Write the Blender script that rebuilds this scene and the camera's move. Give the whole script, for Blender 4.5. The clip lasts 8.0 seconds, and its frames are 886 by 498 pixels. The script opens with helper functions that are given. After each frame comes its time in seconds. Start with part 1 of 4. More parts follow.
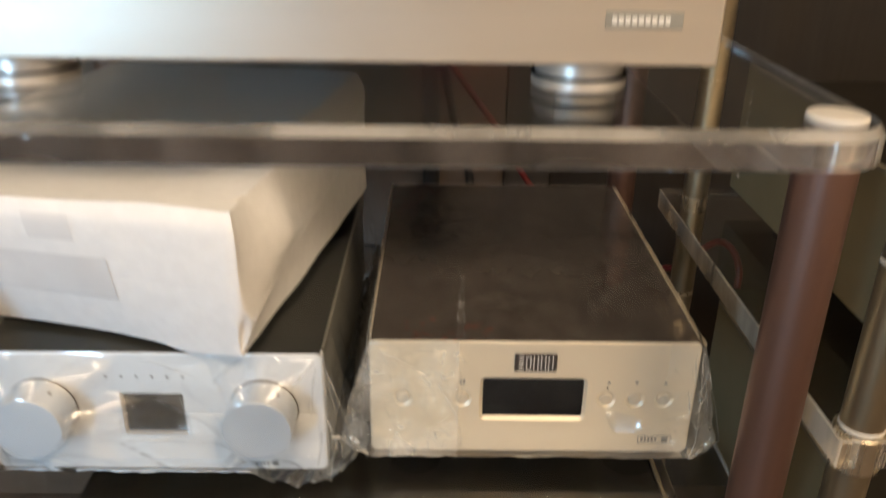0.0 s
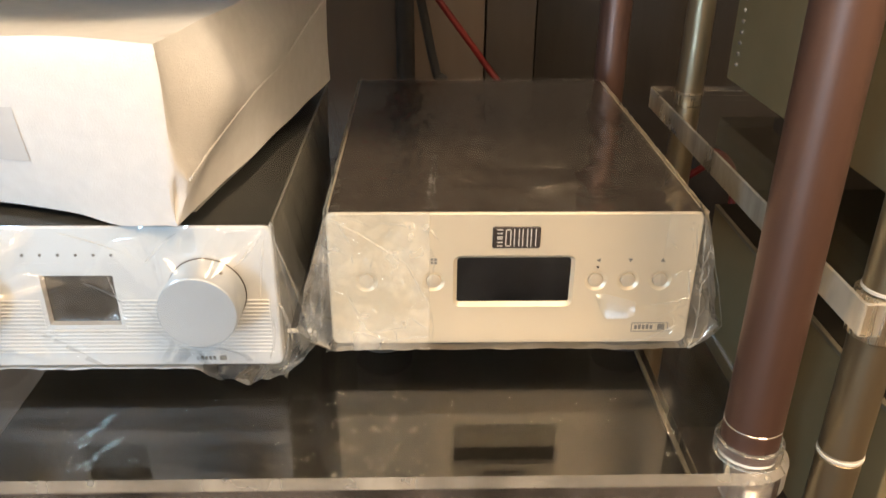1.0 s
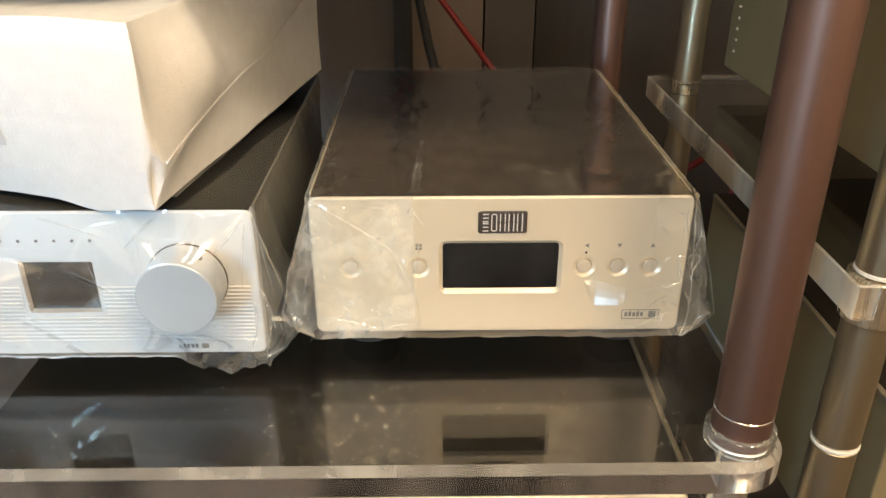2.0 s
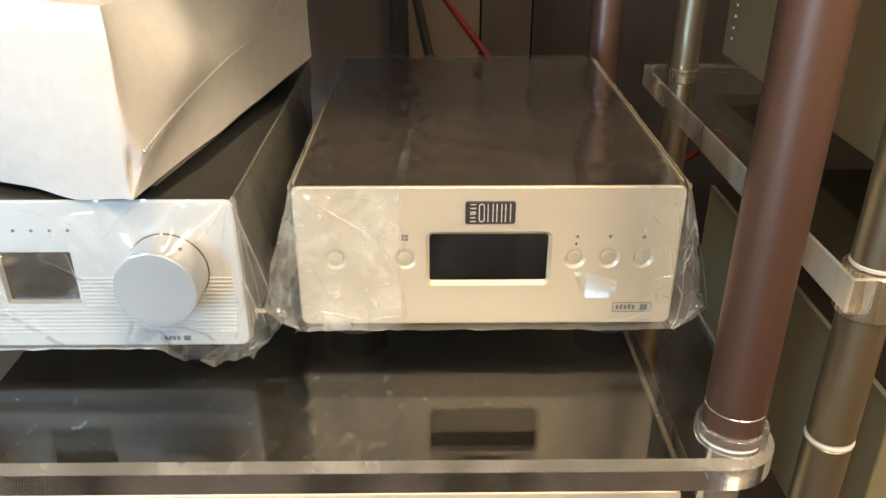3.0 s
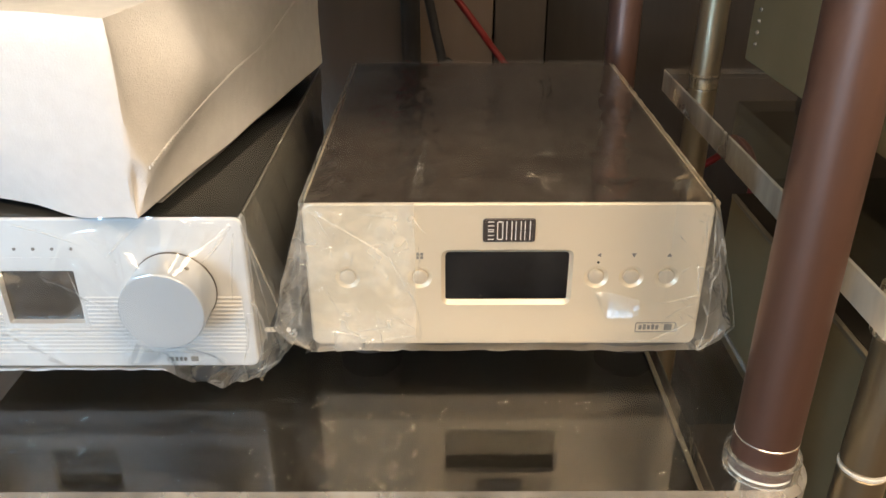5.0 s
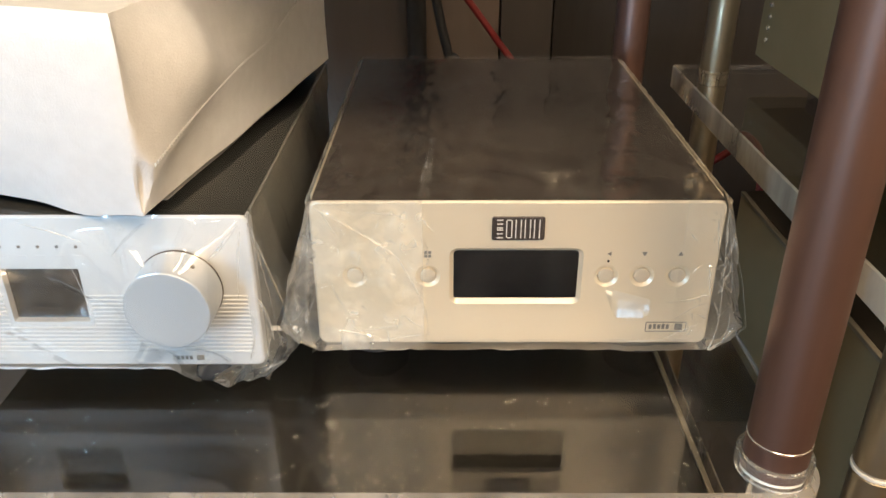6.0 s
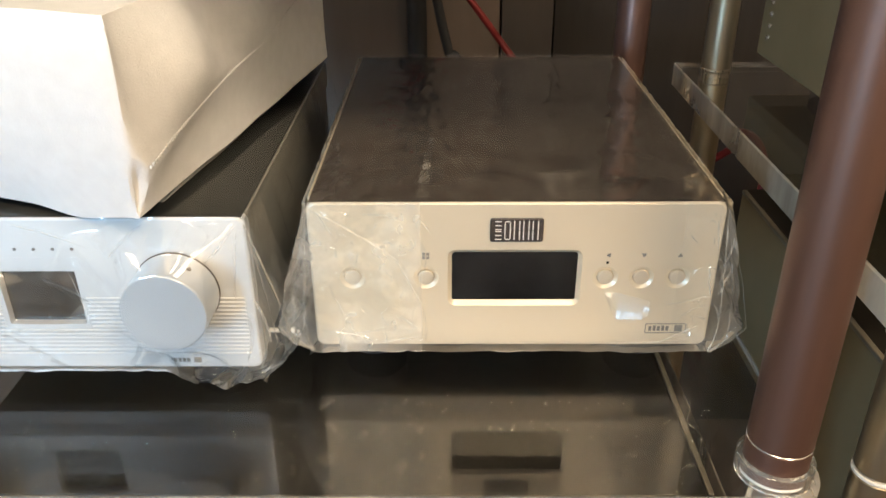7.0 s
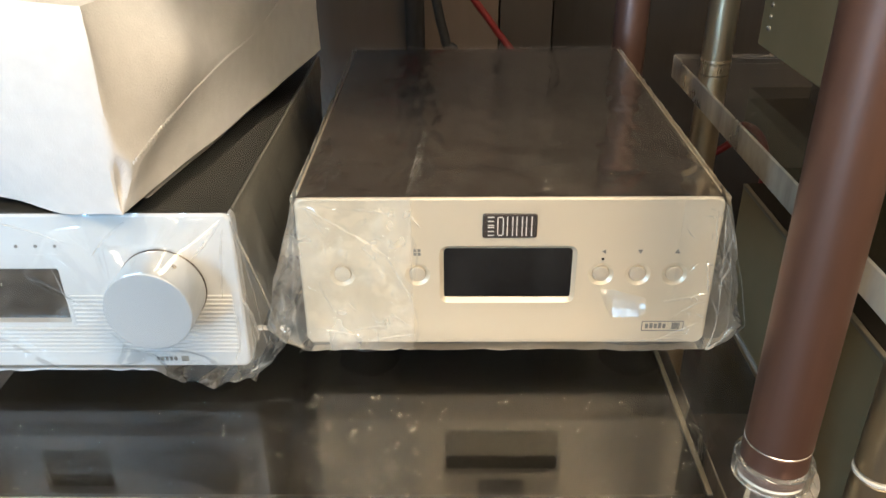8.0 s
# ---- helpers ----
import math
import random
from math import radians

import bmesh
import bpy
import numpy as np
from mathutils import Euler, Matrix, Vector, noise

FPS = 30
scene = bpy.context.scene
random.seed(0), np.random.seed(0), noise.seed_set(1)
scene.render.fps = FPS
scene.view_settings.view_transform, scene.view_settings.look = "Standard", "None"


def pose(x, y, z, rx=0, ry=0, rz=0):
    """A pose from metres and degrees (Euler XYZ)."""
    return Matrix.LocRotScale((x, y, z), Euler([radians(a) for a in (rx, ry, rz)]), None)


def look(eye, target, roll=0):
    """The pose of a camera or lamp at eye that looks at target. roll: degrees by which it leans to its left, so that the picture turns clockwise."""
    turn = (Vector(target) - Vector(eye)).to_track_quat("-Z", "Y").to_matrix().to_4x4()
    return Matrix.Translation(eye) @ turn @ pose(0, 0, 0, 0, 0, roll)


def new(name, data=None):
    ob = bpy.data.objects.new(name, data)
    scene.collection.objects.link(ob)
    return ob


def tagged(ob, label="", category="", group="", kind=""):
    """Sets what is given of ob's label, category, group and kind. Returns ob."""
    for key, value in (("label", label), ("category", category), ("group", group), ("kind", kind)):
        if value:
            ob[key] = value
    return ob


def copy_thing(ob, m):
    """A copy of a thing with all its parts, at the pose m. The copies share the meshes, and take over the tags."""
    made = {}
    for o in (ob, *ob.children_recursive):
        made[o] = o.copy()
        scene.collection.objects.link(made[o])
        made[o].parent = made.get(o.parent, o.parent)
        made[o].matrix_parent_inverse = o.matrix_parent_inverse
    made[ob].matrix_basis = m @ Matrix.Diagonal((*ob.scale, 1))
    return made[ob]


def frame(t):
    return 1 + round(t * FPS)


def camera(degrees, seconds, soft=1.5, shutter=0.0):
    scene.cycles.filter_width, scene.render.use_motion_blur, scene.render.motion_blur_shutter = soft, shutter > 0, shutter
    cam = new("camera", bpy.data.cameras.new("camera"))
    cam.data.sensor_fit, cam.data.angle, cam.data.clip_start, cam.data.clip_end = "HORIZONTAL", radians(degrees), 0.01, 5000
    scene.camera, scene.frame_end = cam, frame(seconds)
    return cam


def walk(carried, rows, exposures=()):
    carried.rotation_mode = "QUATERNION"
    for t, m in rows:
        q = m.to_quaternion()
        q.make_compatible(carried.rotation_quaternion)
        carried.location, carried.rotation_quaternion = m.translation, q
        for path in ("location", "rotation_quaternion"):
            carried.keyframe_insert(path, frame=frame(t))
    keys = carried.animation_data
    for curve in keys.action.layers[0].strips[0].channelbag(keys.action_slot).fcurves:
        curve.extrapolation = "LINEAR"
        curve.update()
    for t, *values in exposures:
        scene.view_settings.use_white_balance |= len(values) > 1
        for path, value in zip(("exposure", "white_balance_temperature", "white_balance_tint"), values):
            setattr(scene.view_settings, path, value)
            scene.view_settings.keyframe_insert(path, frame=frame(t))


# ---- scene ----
cam = camera(58.0, 8.0, shutter=0.6)
PATH = [
    (0, (-0.066, -0.45, 0.378), (-0.049, 1.37, -0.451), 0.8),
    (0.1, (-0.067, -0.445, 0.358), (-0.035, 1.376, -0.467), 0.9),
    (0.2, (-0.063, -0.441, 0.341), (-0.028, 1.38, -0.485), 0.5),
    (0.3, (-0.063, -0.434, 0.324), (-0.015, 1.387, -0.503), 0.8),
    (0.4, (-0.062, -0.431, 0.315), (-0.009, 1.383, -0.524), 1.0),
    (0.5, (-0.06, -0.427, 0.31), (-0.007, 1.377, -0.552), 0.9),
    (1, (-0.055, -0.42, 0.291), (0.0, 1.373, -0.594), 0.6),
    (1.5, (-0.047, -0.419, 0.282), (-0.011, 1.379, -0.593), 0.1),
    (3, (-0.031, -0.408, 0.274), (-0.008, 1.378, -0.626), 0.1),
    (3.5, (-0.027, -0.401, 0.27), (-0.012, 1.384, -0.632), 0.0),
    (4, (-0.029, -0.395, 0.27), (-0.021, 1.389, -0.635), -0.0),
    (4.5, (-0.033, -0.39, 0.269), (-0.032, 1.393, -0.637), -0.1),
    (5, (-0.035, -0.387, 0.277), (-0.034, 1.395, -0.631), -0.1),
    (6.5, (-0.038, -0.38, 0.276), (-0.051, 1.394, -0.648), -0.2),
    (7, (-0.035, -0.378, 0.278), (-0.05, 1.394, -0.651), -0.3),
    (7.5, (-0.029, -0.373, 0.277), (-0.046, 1.394, -0.66), -0.4),
    (8, (-0.029, -0.369, 0.275), (-0.052, 1.394, -0.668), -0.5),
]
walk(cam, [(t, look(eye, target, roll)) for t, eye, target, roll in PATH],
     exposures=[(0.0, -0.36, 6400, 16), (0.3, -0.23, 6650, 18), (0.6, -0.06, 6850, 18), (1.5, 0.09, 6550, 14), (3.0, 0.09, 6350, 12), (3.5, 0.02, 6650, 14), (4.5, 0.05, 6300, 13), (5.0, 0.0, 6300, 15), (6.5, 0.07, 6150, 14), (8.0, 0.09, 5900, 11)])

# ---- world, lights ----
FLOOR, CEIL = -0.62, 1.75
world = bpy.data.worlds.new("room_air")
scene.world = world
world.use_nodes = True
world.node_tree.nodes["Background"].inputs[0].default_value = (0.9, 0.8, 0.65, 1)
world.node_tree.nodes["Background"].inputs[1].default_value = 0.02


def area_lamp(name, m, sx, sy, watts, colour):
    data = bpy.data.lights.new(name, "AREA")
    data.shape, data.size, data.size_y, data.energy, data.color = "RECTANGLE", sx, sy, watts, colour
    ob = new(name, data)
    ob.matrix_world = m
    return ob


WARM = (1.0, 0.79, 0.52)
COOL = (0.44, 0.74, 1.0)
# Cool daylight through an assumed window, out of view.
area_lamp("daylight_in_window", look((-1.5, -2.62, 0.42), (-0.3, 0.0, 0.1)), 0.44, 0.9, 51, COOL)
# Warm ceiling light out of view; the weaker lamp is added as left fill.
area_lamp("ceiling_lamp_light", pose(0.80, -1.38, CEIL - 0.04), 0.7, 0.5, 35, WARM)
area_lamp("ceiling_lamp_light", pose(-0.40, -1.45, CEIL - 0.04), 0.7, 0.5, 13, WARM)


# ---- materials ----
def nodes_of(name):
    mat = bpy.data.materials.new(name)
    mat.use_nodes = True
    nt = mat.node_tree
    return mat, nt, nt.nodes["Principled BSDF"]


def noise_tex(nt, scale, detail=4.0, stretch=(1, 1, 1), rough=0.55):
    co = nt.nodes.new("ShaderNodeTexCoord")
    mp = nt.nodes.new("ShaderNodeMapping")
    mp.inputs["Scale"].default_value = stretch
    nz = nt.nodes.new("ShaderNodeTexNoise")
    nz.inputs["Scale"].default_value, nz.inputs["Detail"].default_value = scale, detail
    nz.inputs["Roughness"].default_value = rough
    nt.links.new(co.outputs["Object"], mp.inputs[0])
    nt.links.new(mp.outputs[0], nz.inputs["Vector"])
    return nz.outputs["Fac"]


def ramp(nt, fac, a, b, lo=0.3, hi=0.7):
    r = nt.nodes.new("ShaderNodeValToRGB")
    r.color_ramp.elements[0].position, r.color_ramp.elements[1].position = lo, hi
    r.color_ramp.elements[0].color, r.color_ramp.elements[1].color = (*a, 1), (*b, 1)
    nt.links.new(fac, r.inputs[0])
    return r.outputs[0]


def grey(nt, fac, a, b, lo=0.3, hi=0.7):
    m = nt.nodes.new("ShaderNodeMapRange")
    m.inputs["From Min"].default_value, m.inputs["From Max"].default_value = lo, hi
    m.inputs["To Min"].default_value, m.inputs["To Max"].default_value = a, b
    nt.links.new(fac, m.inputs[0])
    return m.outputs[0]


def bump(nt, p, fac, strength, distance):
    b = nt.nodes.new("ShaderNodeBump")
    b.inputs["Strength"].default_value, b.inputs["Distance"].default_value = strength, distance
    nt.links.new(fac, b.inputs["Height"])
    nt.links.new(b.outputs[0], p.inputs["Normal"])
    return b


def surface(name, a, b, rough=(0.4, 0.5), metal=0.0, scale=60.0, stretch=(1, 1, 1), bump_s=0.0, bump_d=0.0005,
            bump_scale=None, coat=0.0, spec=0.5):
    """Two-tone noise colour, noise roughness, fine bump."""
    mat, nt, p = nodes_of(name)
    big = noise_tex(nt, scale * 0.2, 5.0, stretch)
    fine = noise_tex(nt, scale, 6.0, stretch)
    nt.links.new(ramp(nt, big, a, b), p.inputs["Base Color"])
    nt.links.new(grey(nt, fine, rough[0], rough[1]), p.inputs["Roughness"])
    p.inputs["Metallic"].default_value = metal
    p.inputs["Specular IOR Level"].default_value = spec
    p.inputs["Coat Weight"].default_value = coat
    p.inputs["Coat Roughness"].default_value = 0.06
    if bump_s:
        bump(nt, p, noise_tex(nt, bump_scale or scale, 6.0, stretch), bump_s, bump_d)
    return mat


def clear_plastic(name, colour, rough, ior=1.49):
    mat, nt, p = nodes_of(name)
    p.inputs["Base Color"].default_value = (*colour, 1)
    p.inputs["Transmission Weight"].default_value = 1.0
    p.inputs["IOR"].default_value = ior
    p.inputs["Specular IOR Level"].default_value = 0.18
    nt.links.new(grey(nt, noise_tex(nt, 25.0), rough[0], rough[1], 0.4, 0.8), p.inputs["Roughness"])
    return mat


def edge_acrylic(name, haze, tint=(0.85, 0.83, 0.78), least=0.55, size=16.0):
    """Cut acrylic edge: clear with a satin, slightly milky share, partly in place of piped light."""
    mat, nt, p = nodes_of(name)
    p.inputs["Base Color"].default_value = (0.93, 0.93, 0.91, 1)
    p.inputs["Transmission Weight"].default_value = 1.0
    p.inputs["IOR"].default_value, p.inputs["Roughness"].default_value = 1.49, 0.04
    p.inputs["Specular IOR Level"].default_value = 0.3
    milk = nt.nodes.new("ShaderNodeBsdfPrincipled")
    milk.inputs["Base Color"].default_value = (*tint, 1)
    milk.inputs["Roughness"].default_value = 0.34
    milk.inputs["Specular IOR Level"].default_value = 0.25
    mix = nt.nodes.new("ShaderNodeMixShader")
    nt.links.new(grey(nt, noise_tex(nt, size, 5.0, (1, 1, 0.4)), haze * least, haze * 1.4, 0.38, 0.62), mix.inputs[0])
    nt.links.new(p.outputs[0], mix.inputs[1])
    nt.links.new(milk.outputs[0], mix.inputs[2])
    nt.links.new(mix.outputs[0], nt.nodes["Material Output"].inputs[0])
    return mat


def film_material(name, haze, crinkle, smear=(1, 1, 1), gloss_rough=0.07, lo=0.4, ior=1.55):
    """Thin crinkled film: clear, with gloss by Fresnel and a little milky haze."""
    mat = bpy.data.materials.new(name)
    mat.use_nodes = True
    nt = mat.node_tree
    nt.nodes.clear()
    out = nt.nodes.new("ShaderNodeOutputMaterial")
    clear = nt.nodes.new("ShaderNodeBsdfTransparent")
    clear.inputs[0].default_value = (0.98, 0.98, 0.98, 1)
    gloss = nt.nodes.new("ShaderNodeBsdfGlossy")
    gloss.inputs["Roughness"].default_value = gloss_rough
    gloss.inputs["Color"].default_value = (0.95, 0.95, 0.95, 1)
    milk = nt.nodes.new("ShaderNodeBsdfDiffuse")
    milk.inputs["Color"].default_value = (0.90, 0.86, 0.77, 1)
    fres = nt.nodes.new("ShaderNodeFresnel")
    fres.inputs["IOR"].default_value = ior
    cells = nt.nodes.new("ShaderNodeTexVoronoi")
    cells.feature = "DISTANCE_TO_EDGE"
    cells.inputs["Scale"].default_value = 26.0
    co = nt.nodes.new("ShaderNodeTexCoord")
    warp = nt.nodes.new("ShaderNodeMix")
    warp.data_type = "VECTOR"
    warp.inputs[0].default_value = 0.06
    nz = nt.nodes.new("ShaderNodeTexNoise")
    nz.inputs["Scale"].default_value = 22.0
    nt.links.new(co.outputs["Object"], nz.inputs["Vector"])
    nt.links.new(co.outputs["Object"], warp.inputs[4])
    nt.links.new(nz.outputs["Color"], warp.inputs[5])
    nt.links.new(warp.outputs[1], cells.inputs["Vector"])
    soft = grey(nt, cells.outputs["Distance"], 1.0, 0.0, 0.0, 0.22)
    add = nt.nodes.new("ShaderNodeMath")
    add.operation = "MULTIPLY_ADD"
    nt.links.new(noise_tex(nt, 30.0, 2.0, (1, 1, 0.5)), add.inputs[0])
    add.inputs[1].default_value = 1.6
    nt.links.new(soft, add.inputs[2])
    crease = nt.nodes.new("ShaderNodeBump")
    crease.inputs["Strength"].default_value, crease.inputs["Distance"].default_value = crinkle, 0.003
    nt.links.new(add.outputs[0], crease.inputs["Height"])
    for n in (gloss, fres):
        nt.links.new(crease.outputs[0], n.inputs["Normal"])
    a = nt.nodes.new("ShaderNodeMixShader")
    b = nt.nodes.new("ShaderNodeMixShader")
    nt.links.new(grey(nt, noise_tex(nt, 30.0, 5.0, smear), haze * 0.12, haze, lo, 0.75), a.inputs[0])
    nt.links.new(clear.outputs[0], a.inputs[1])
    nt.links.new(milk.outputs[0], a.inputs[2])
    nt.links.new(fres.outputs[0], b.inputs[0])
    nt.links.new(a.outputs[0], b.inputs[1])
    nt.links.new(gloss.outputs[0], b.inputs[2])
    nt.links.new(b.outputs[0], out.inputs[0])
    return mat


def lamp_material(name, colour, strength):
    mat, nt, p = nodes_of(name)
    p.inputs["Base Color"].default_value = (*colour, 1)
    p.inputs["Emission Color"].default_value = (*colour, 1)
    p.inputs["Emission Strength"].default_value = strength
    return mat


ALU = surface("champagne_aluminium", (0.745, 0.655, 0.50), (0.785, 0.695, 0.54), (0.36, 0.44), 0.35, 160, (0.12, 1, 1))
BUTTON = surface("champagne_button", (0.66, 0.59, 0.47), (0.71, 0.635, 0.51), (0.34, 0.42), 0.35, 160)
ALU_COOL = surface("silver_aluminium", (0.70, 0.71, 0.705), (0.75, 0.76, 0.755), (0.36, 0.44), 0.2, 160, (0.12, 1, 1))
KNOB = surface("knob_aluminium", (0.58, 0.61, 0.63), (0.64, 0.67, 0.69), (0.30, 0.38), 0.4, 160)
TOP_BLACK = surface("black_lacquered_top", (0.048, 0.038, 0.032), (0.060, 0.048, 0.041), (0.06, 0.13), 0.0, 60, (2.2, 0.25, 1), 0.05, 0.0003, 60)
TOP_SATIN = surface("dark_satin_top", (0.024, 0.025, 0.022), (0.032, 0.033, 0.029), (0.46, 0.52), 0.0, 30, spec=0.35)
EDGE_DIM = surface("dull_champagne_edge", (0.17, 0.145, 0.10), (0.21, 0.18, 0.13), (0.5, 0.6), 0.2, 60)
LID_DARK = surface("matt_dark_lid", (0.016, 0.014, 0.010), (0.024, 0.020, 0.015), (0.55, 0.65), 0.0, 14, spec=0.12)
SIDE_GREY = surface("grey_metal_side", (0.34, 0.33, 0.29), (0.40, 0.39, 0.34), (0.40, 0.5), 0.4, 200, (1, 0.2, 1), 0.05, 0.0002)
SIDE_DULL = surface("dull_grey_side", (0.29, 0.285, 0.25), (0.34, 0.335, 0.295), (0.45, 0.55), 0.3, 200, (1, 0.2, 1), 0.05, 0.0002)
GLASS_BLACK = surface("black_display_glass", (0.005, 0.005, 0.006), (0.008, 0.008, 0.009), (0.06, 0.12), 0.0, 30, spec=0.1)
# Smoky base; the lighter mottle paints brownish reflections into the window.
GLASS_SMOKE_SHEEN = surface("smoked_window_sheen", (0.022, 0.018, 0.014), (0.10, 0.085, 0.066), (0.10, 0.2), 0.0, 170, (0.35, 1, 1.2), spec=0.6)
INK = surface("grey_print", (0.19, 0.18, 0.165), (0.24, 0.225, 0.20), (0.5, 0.6), 0.0, 200)
INK_PALE = surface("pale_grey_print", (0.60, 0.60, 0.60), (0.76, 0.76, 0.755), (0.7, 0.8), 0.0, 60)
BADGE = surface("dark_badge", (0.045, 0.035, 0.032), (0.065, 0.052, 0.048), (0.3, 0.4), 0.2, 120)
RUBBER = surface("black_rubber", (0.015, 0.015, 0.015), (0.025, 0.025, 0.025), (0.6, 0.8), 0.0, 120)
MAUVE = surface("mauve_anodised_tube", (0.215, 0.126, 0.100), (0.250, 0.150, 0.122), (0.42, 0.48), 0.85, 300, (1, 1, 0.05), 0.04, 0.0002)
CHAMPAGNE = surface("champagne_tube", (0.36, 0.30, 0.205), (0.42, 0.355, 0.245), (0.33, 0.39), 0.9, 300, (1, 1, 0.05), 0.04, 0.0002)
SLEEVE = surface("polished_champagne_sleeve", (0.62, 0.54, 0.40), (0.68, 0.60, 0.46), (0.24, 0.32), 0.9, 300, (1, 1, 0.05))
CHROME = surface("polished_core", (0.78, 0.76, 0.72), (0.84, 0.82, 0.78), (0.14, 0.24), 0.9, 160)
WHITE_CAP = surface("ivory_plastic", (0.78, 0.75, 0.68), (0.84, 0.81, 0.75), (0.35, 0.45), 0.0, 90)
ACRYLIC = clear_plastic("clear_acrylic", (0.93, 0.93, 0.90), (0.0, 0.02))
CLOTH = surface("white_nonwoven_cloth", (0.75, 0.75, 0.745), (0.80, 0.80, 0.795), (0.85, 0.95), 0.0, 500, (1, 1, 1), 0.5, 0.0006, 900, 0.0, 0.15)
FILM = film_material("clear_film", 0.16, 0.15, gloss_rough=0.045)
FILM_TENT = film_material("tented_film", 0.10, 0.06, gloss_rough=0.10, ior=1.9)
FILM_LOW = film_material("gathered_film", 0.16, 0.12, gloss_rough=0.05)
# Extra haze whitens the creases, in place of glints along the folds.
FILM_FOLD = film_material("whitened_fold_film", 0.50, 0.10, gloss_rough=0.06, ior=1.9)
FILM_FLAT = film_material("clear_film_taut", 0.030, 0.010, ior=1.18)
FILM_MID = film_material("clear_film_loose", 0.50, 0.08, gloss_rough=0.06, ior=1.8)
FILM_TOP = film_material("clear_film_smeared", 0.06, 0.09, (4.0, 2.0, 1), 0.05, 0.30, 1.5)
FILM_GLINT = film_material("glint_film", 0.03, 0.0, gloss_rough=0.02, ior=2.8)
# Haze and gloss carry a window reflection on the player's film.
FILM_HIGHLIGHT = film_material("highlight_film", 0.30, 0.0, gloss_rough=0.20, ior=2.3)
# Milky brown share stands for light and reflections inside the front edge.
EDGE_FRONT = edge_acrylic("lit_front_edge", 0.10, (0.80, 0.66, 0.56), 0.5, 24.0)
EDGE_CHAMFER = edge_acrylic("satin_chamfer", 0.28, (0.86, 0.80, 0.70))
EDGE_RIM = edge_acrylic("satin_rim", 0.32)
# Blotchy cream share stands for light piped through the side edge.
EDGE_SIDE = edge_acrylic("lit_side_edge", 0.42, (0.95, 0.86, 0.71), 0.45, 14.0)
COLLAR = edge_acrylic("acrylic_collar", 0.05)
OLIVE = surface("olive_grey_metal", (0.200, 0.160, 0.088), (0.240, 0.194, 0.112), (0.6, 0.7), 0.0, 40, (1, 1, 1), 0.0, 0.0002, None, 0.0, 0.15)
DARK = surface("dark_casing", (0.02, 0.019, 0.017), (0.034, 0.031, 0.028), (0.4, 0.6), 0.0, 80)
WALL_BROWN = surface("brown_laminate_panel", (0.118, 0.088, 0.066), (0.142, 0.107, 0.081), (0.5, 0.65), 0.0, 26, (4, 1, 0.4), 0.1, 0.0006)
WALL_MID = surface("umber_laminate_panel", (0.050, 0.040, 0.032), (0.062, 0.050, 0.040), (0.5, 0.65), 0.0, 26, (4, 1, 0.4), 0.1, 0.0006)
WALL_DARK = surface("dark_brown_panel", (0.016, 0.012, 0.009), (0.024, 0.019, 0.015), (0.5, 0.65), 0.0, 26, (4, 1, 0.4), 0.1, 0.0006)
# Kept pale so the unseen walls and ceiling bounce fill light.
PLASTER = surface("beige_bounce_plaster", (0.62, 0.56, 0.47), (0.69, 0.63, 0.54), (0.8, 0.9), 0.0, 12, (1, 1, 1), 0.2, 0.002)
CEILING_MAT = surface("white_bounce_ceiling", (0.78, 0.76, 0.72), (0.83, 0.81, 0.77), (0.8, 0.9), 0.0, 12, (1, 1, 1), 0.2, 0.002)
FLOOR_MAT = surface("brown_carpet", (0.07, 0.05, 0.038), (0.11, 0.08, 0.06), (0.9, 0.98), 0.0, 120, (1, 1, 1), 0.6, 0.003)
RED_CABLE = surface("red_cable_sheath", (0.15, 0.008, 0.007), (0.19, 0.011, 0.009), (0.4, 0.5), 0.0, 90)
BLACK_CABLE = surface("black_cable_sheath", (0.012, 0.013, 0.014), (0.022, 0.022, 0.024), (0.5, 0.6), 0.0, 90)
RED_GLOW = lamp_material("red_strip_glow", (1.0, 0.05, 0.02), 0.4)
ALU_UPPER = surface("brushed_pale_metal", (0.60, 0.53, 0.44), (0.64, 0.57, 0.475), (0.34, 0.42), 0.6, 160, (0.12, 1, 1))
FOOT_METAL = surface("turned_foot_metal", (0.58, 0.55, 0.50), (0.64, 0.61, 0.56), (0.30, 0.38), 0.55, 160)
LAMP_GLOW = lamp_material("lamp_diffuser", WARM, 6.0)
SKY_GLOW = lamp_material("daylight_backdrop", COOL, 2.0)


# ---- mesh helpers ----
def part(name, bm, material, parent=None, label="", smooth=35, facing=None):
    """One mesh object under its thing. Open sheets name the way that they face."""
    me = bpy.data.meshes.new(name)
    if facing:
        bm.normal_update()
        for f in bm.faces:
            if f.normal.dot(Vector(facing)) < 0:
                f.normal_flip()
    else:
        bmesh.ops.recalc_face_normals(bm, faces=bm.faces)
    for f in bm.faces:
        f.smooth = True
    size = {f: f.calc_area() for f in bm.faces}
    for e in bm.edges:
        if len(e.link_faces) == 2:
            a, b = sorted(size[f] for f in e.link_faces)
            if e.calc_face_angle(0) > radians(smooth) or b > 12 * a and e.calc_face_angle(0) > radians(2):
                e.smooth = False
    bm.to_mesh(me)
    bm.free()
    for one in material if isinstance(material, tuple) else (material,):
        me.materials.append(one)
    ob = new(name, me)
    if parent:
        ob.parent = parent
    if label:
        ob["label"] = label
    return ob


def thing(name, label, category, m=Matrix(), group="", kind=""):
    ob = new(name)
    ob.empty_display_size = 0.02
    ob.matrix_world = m
    return tagged(ob, label, category, group, kind)


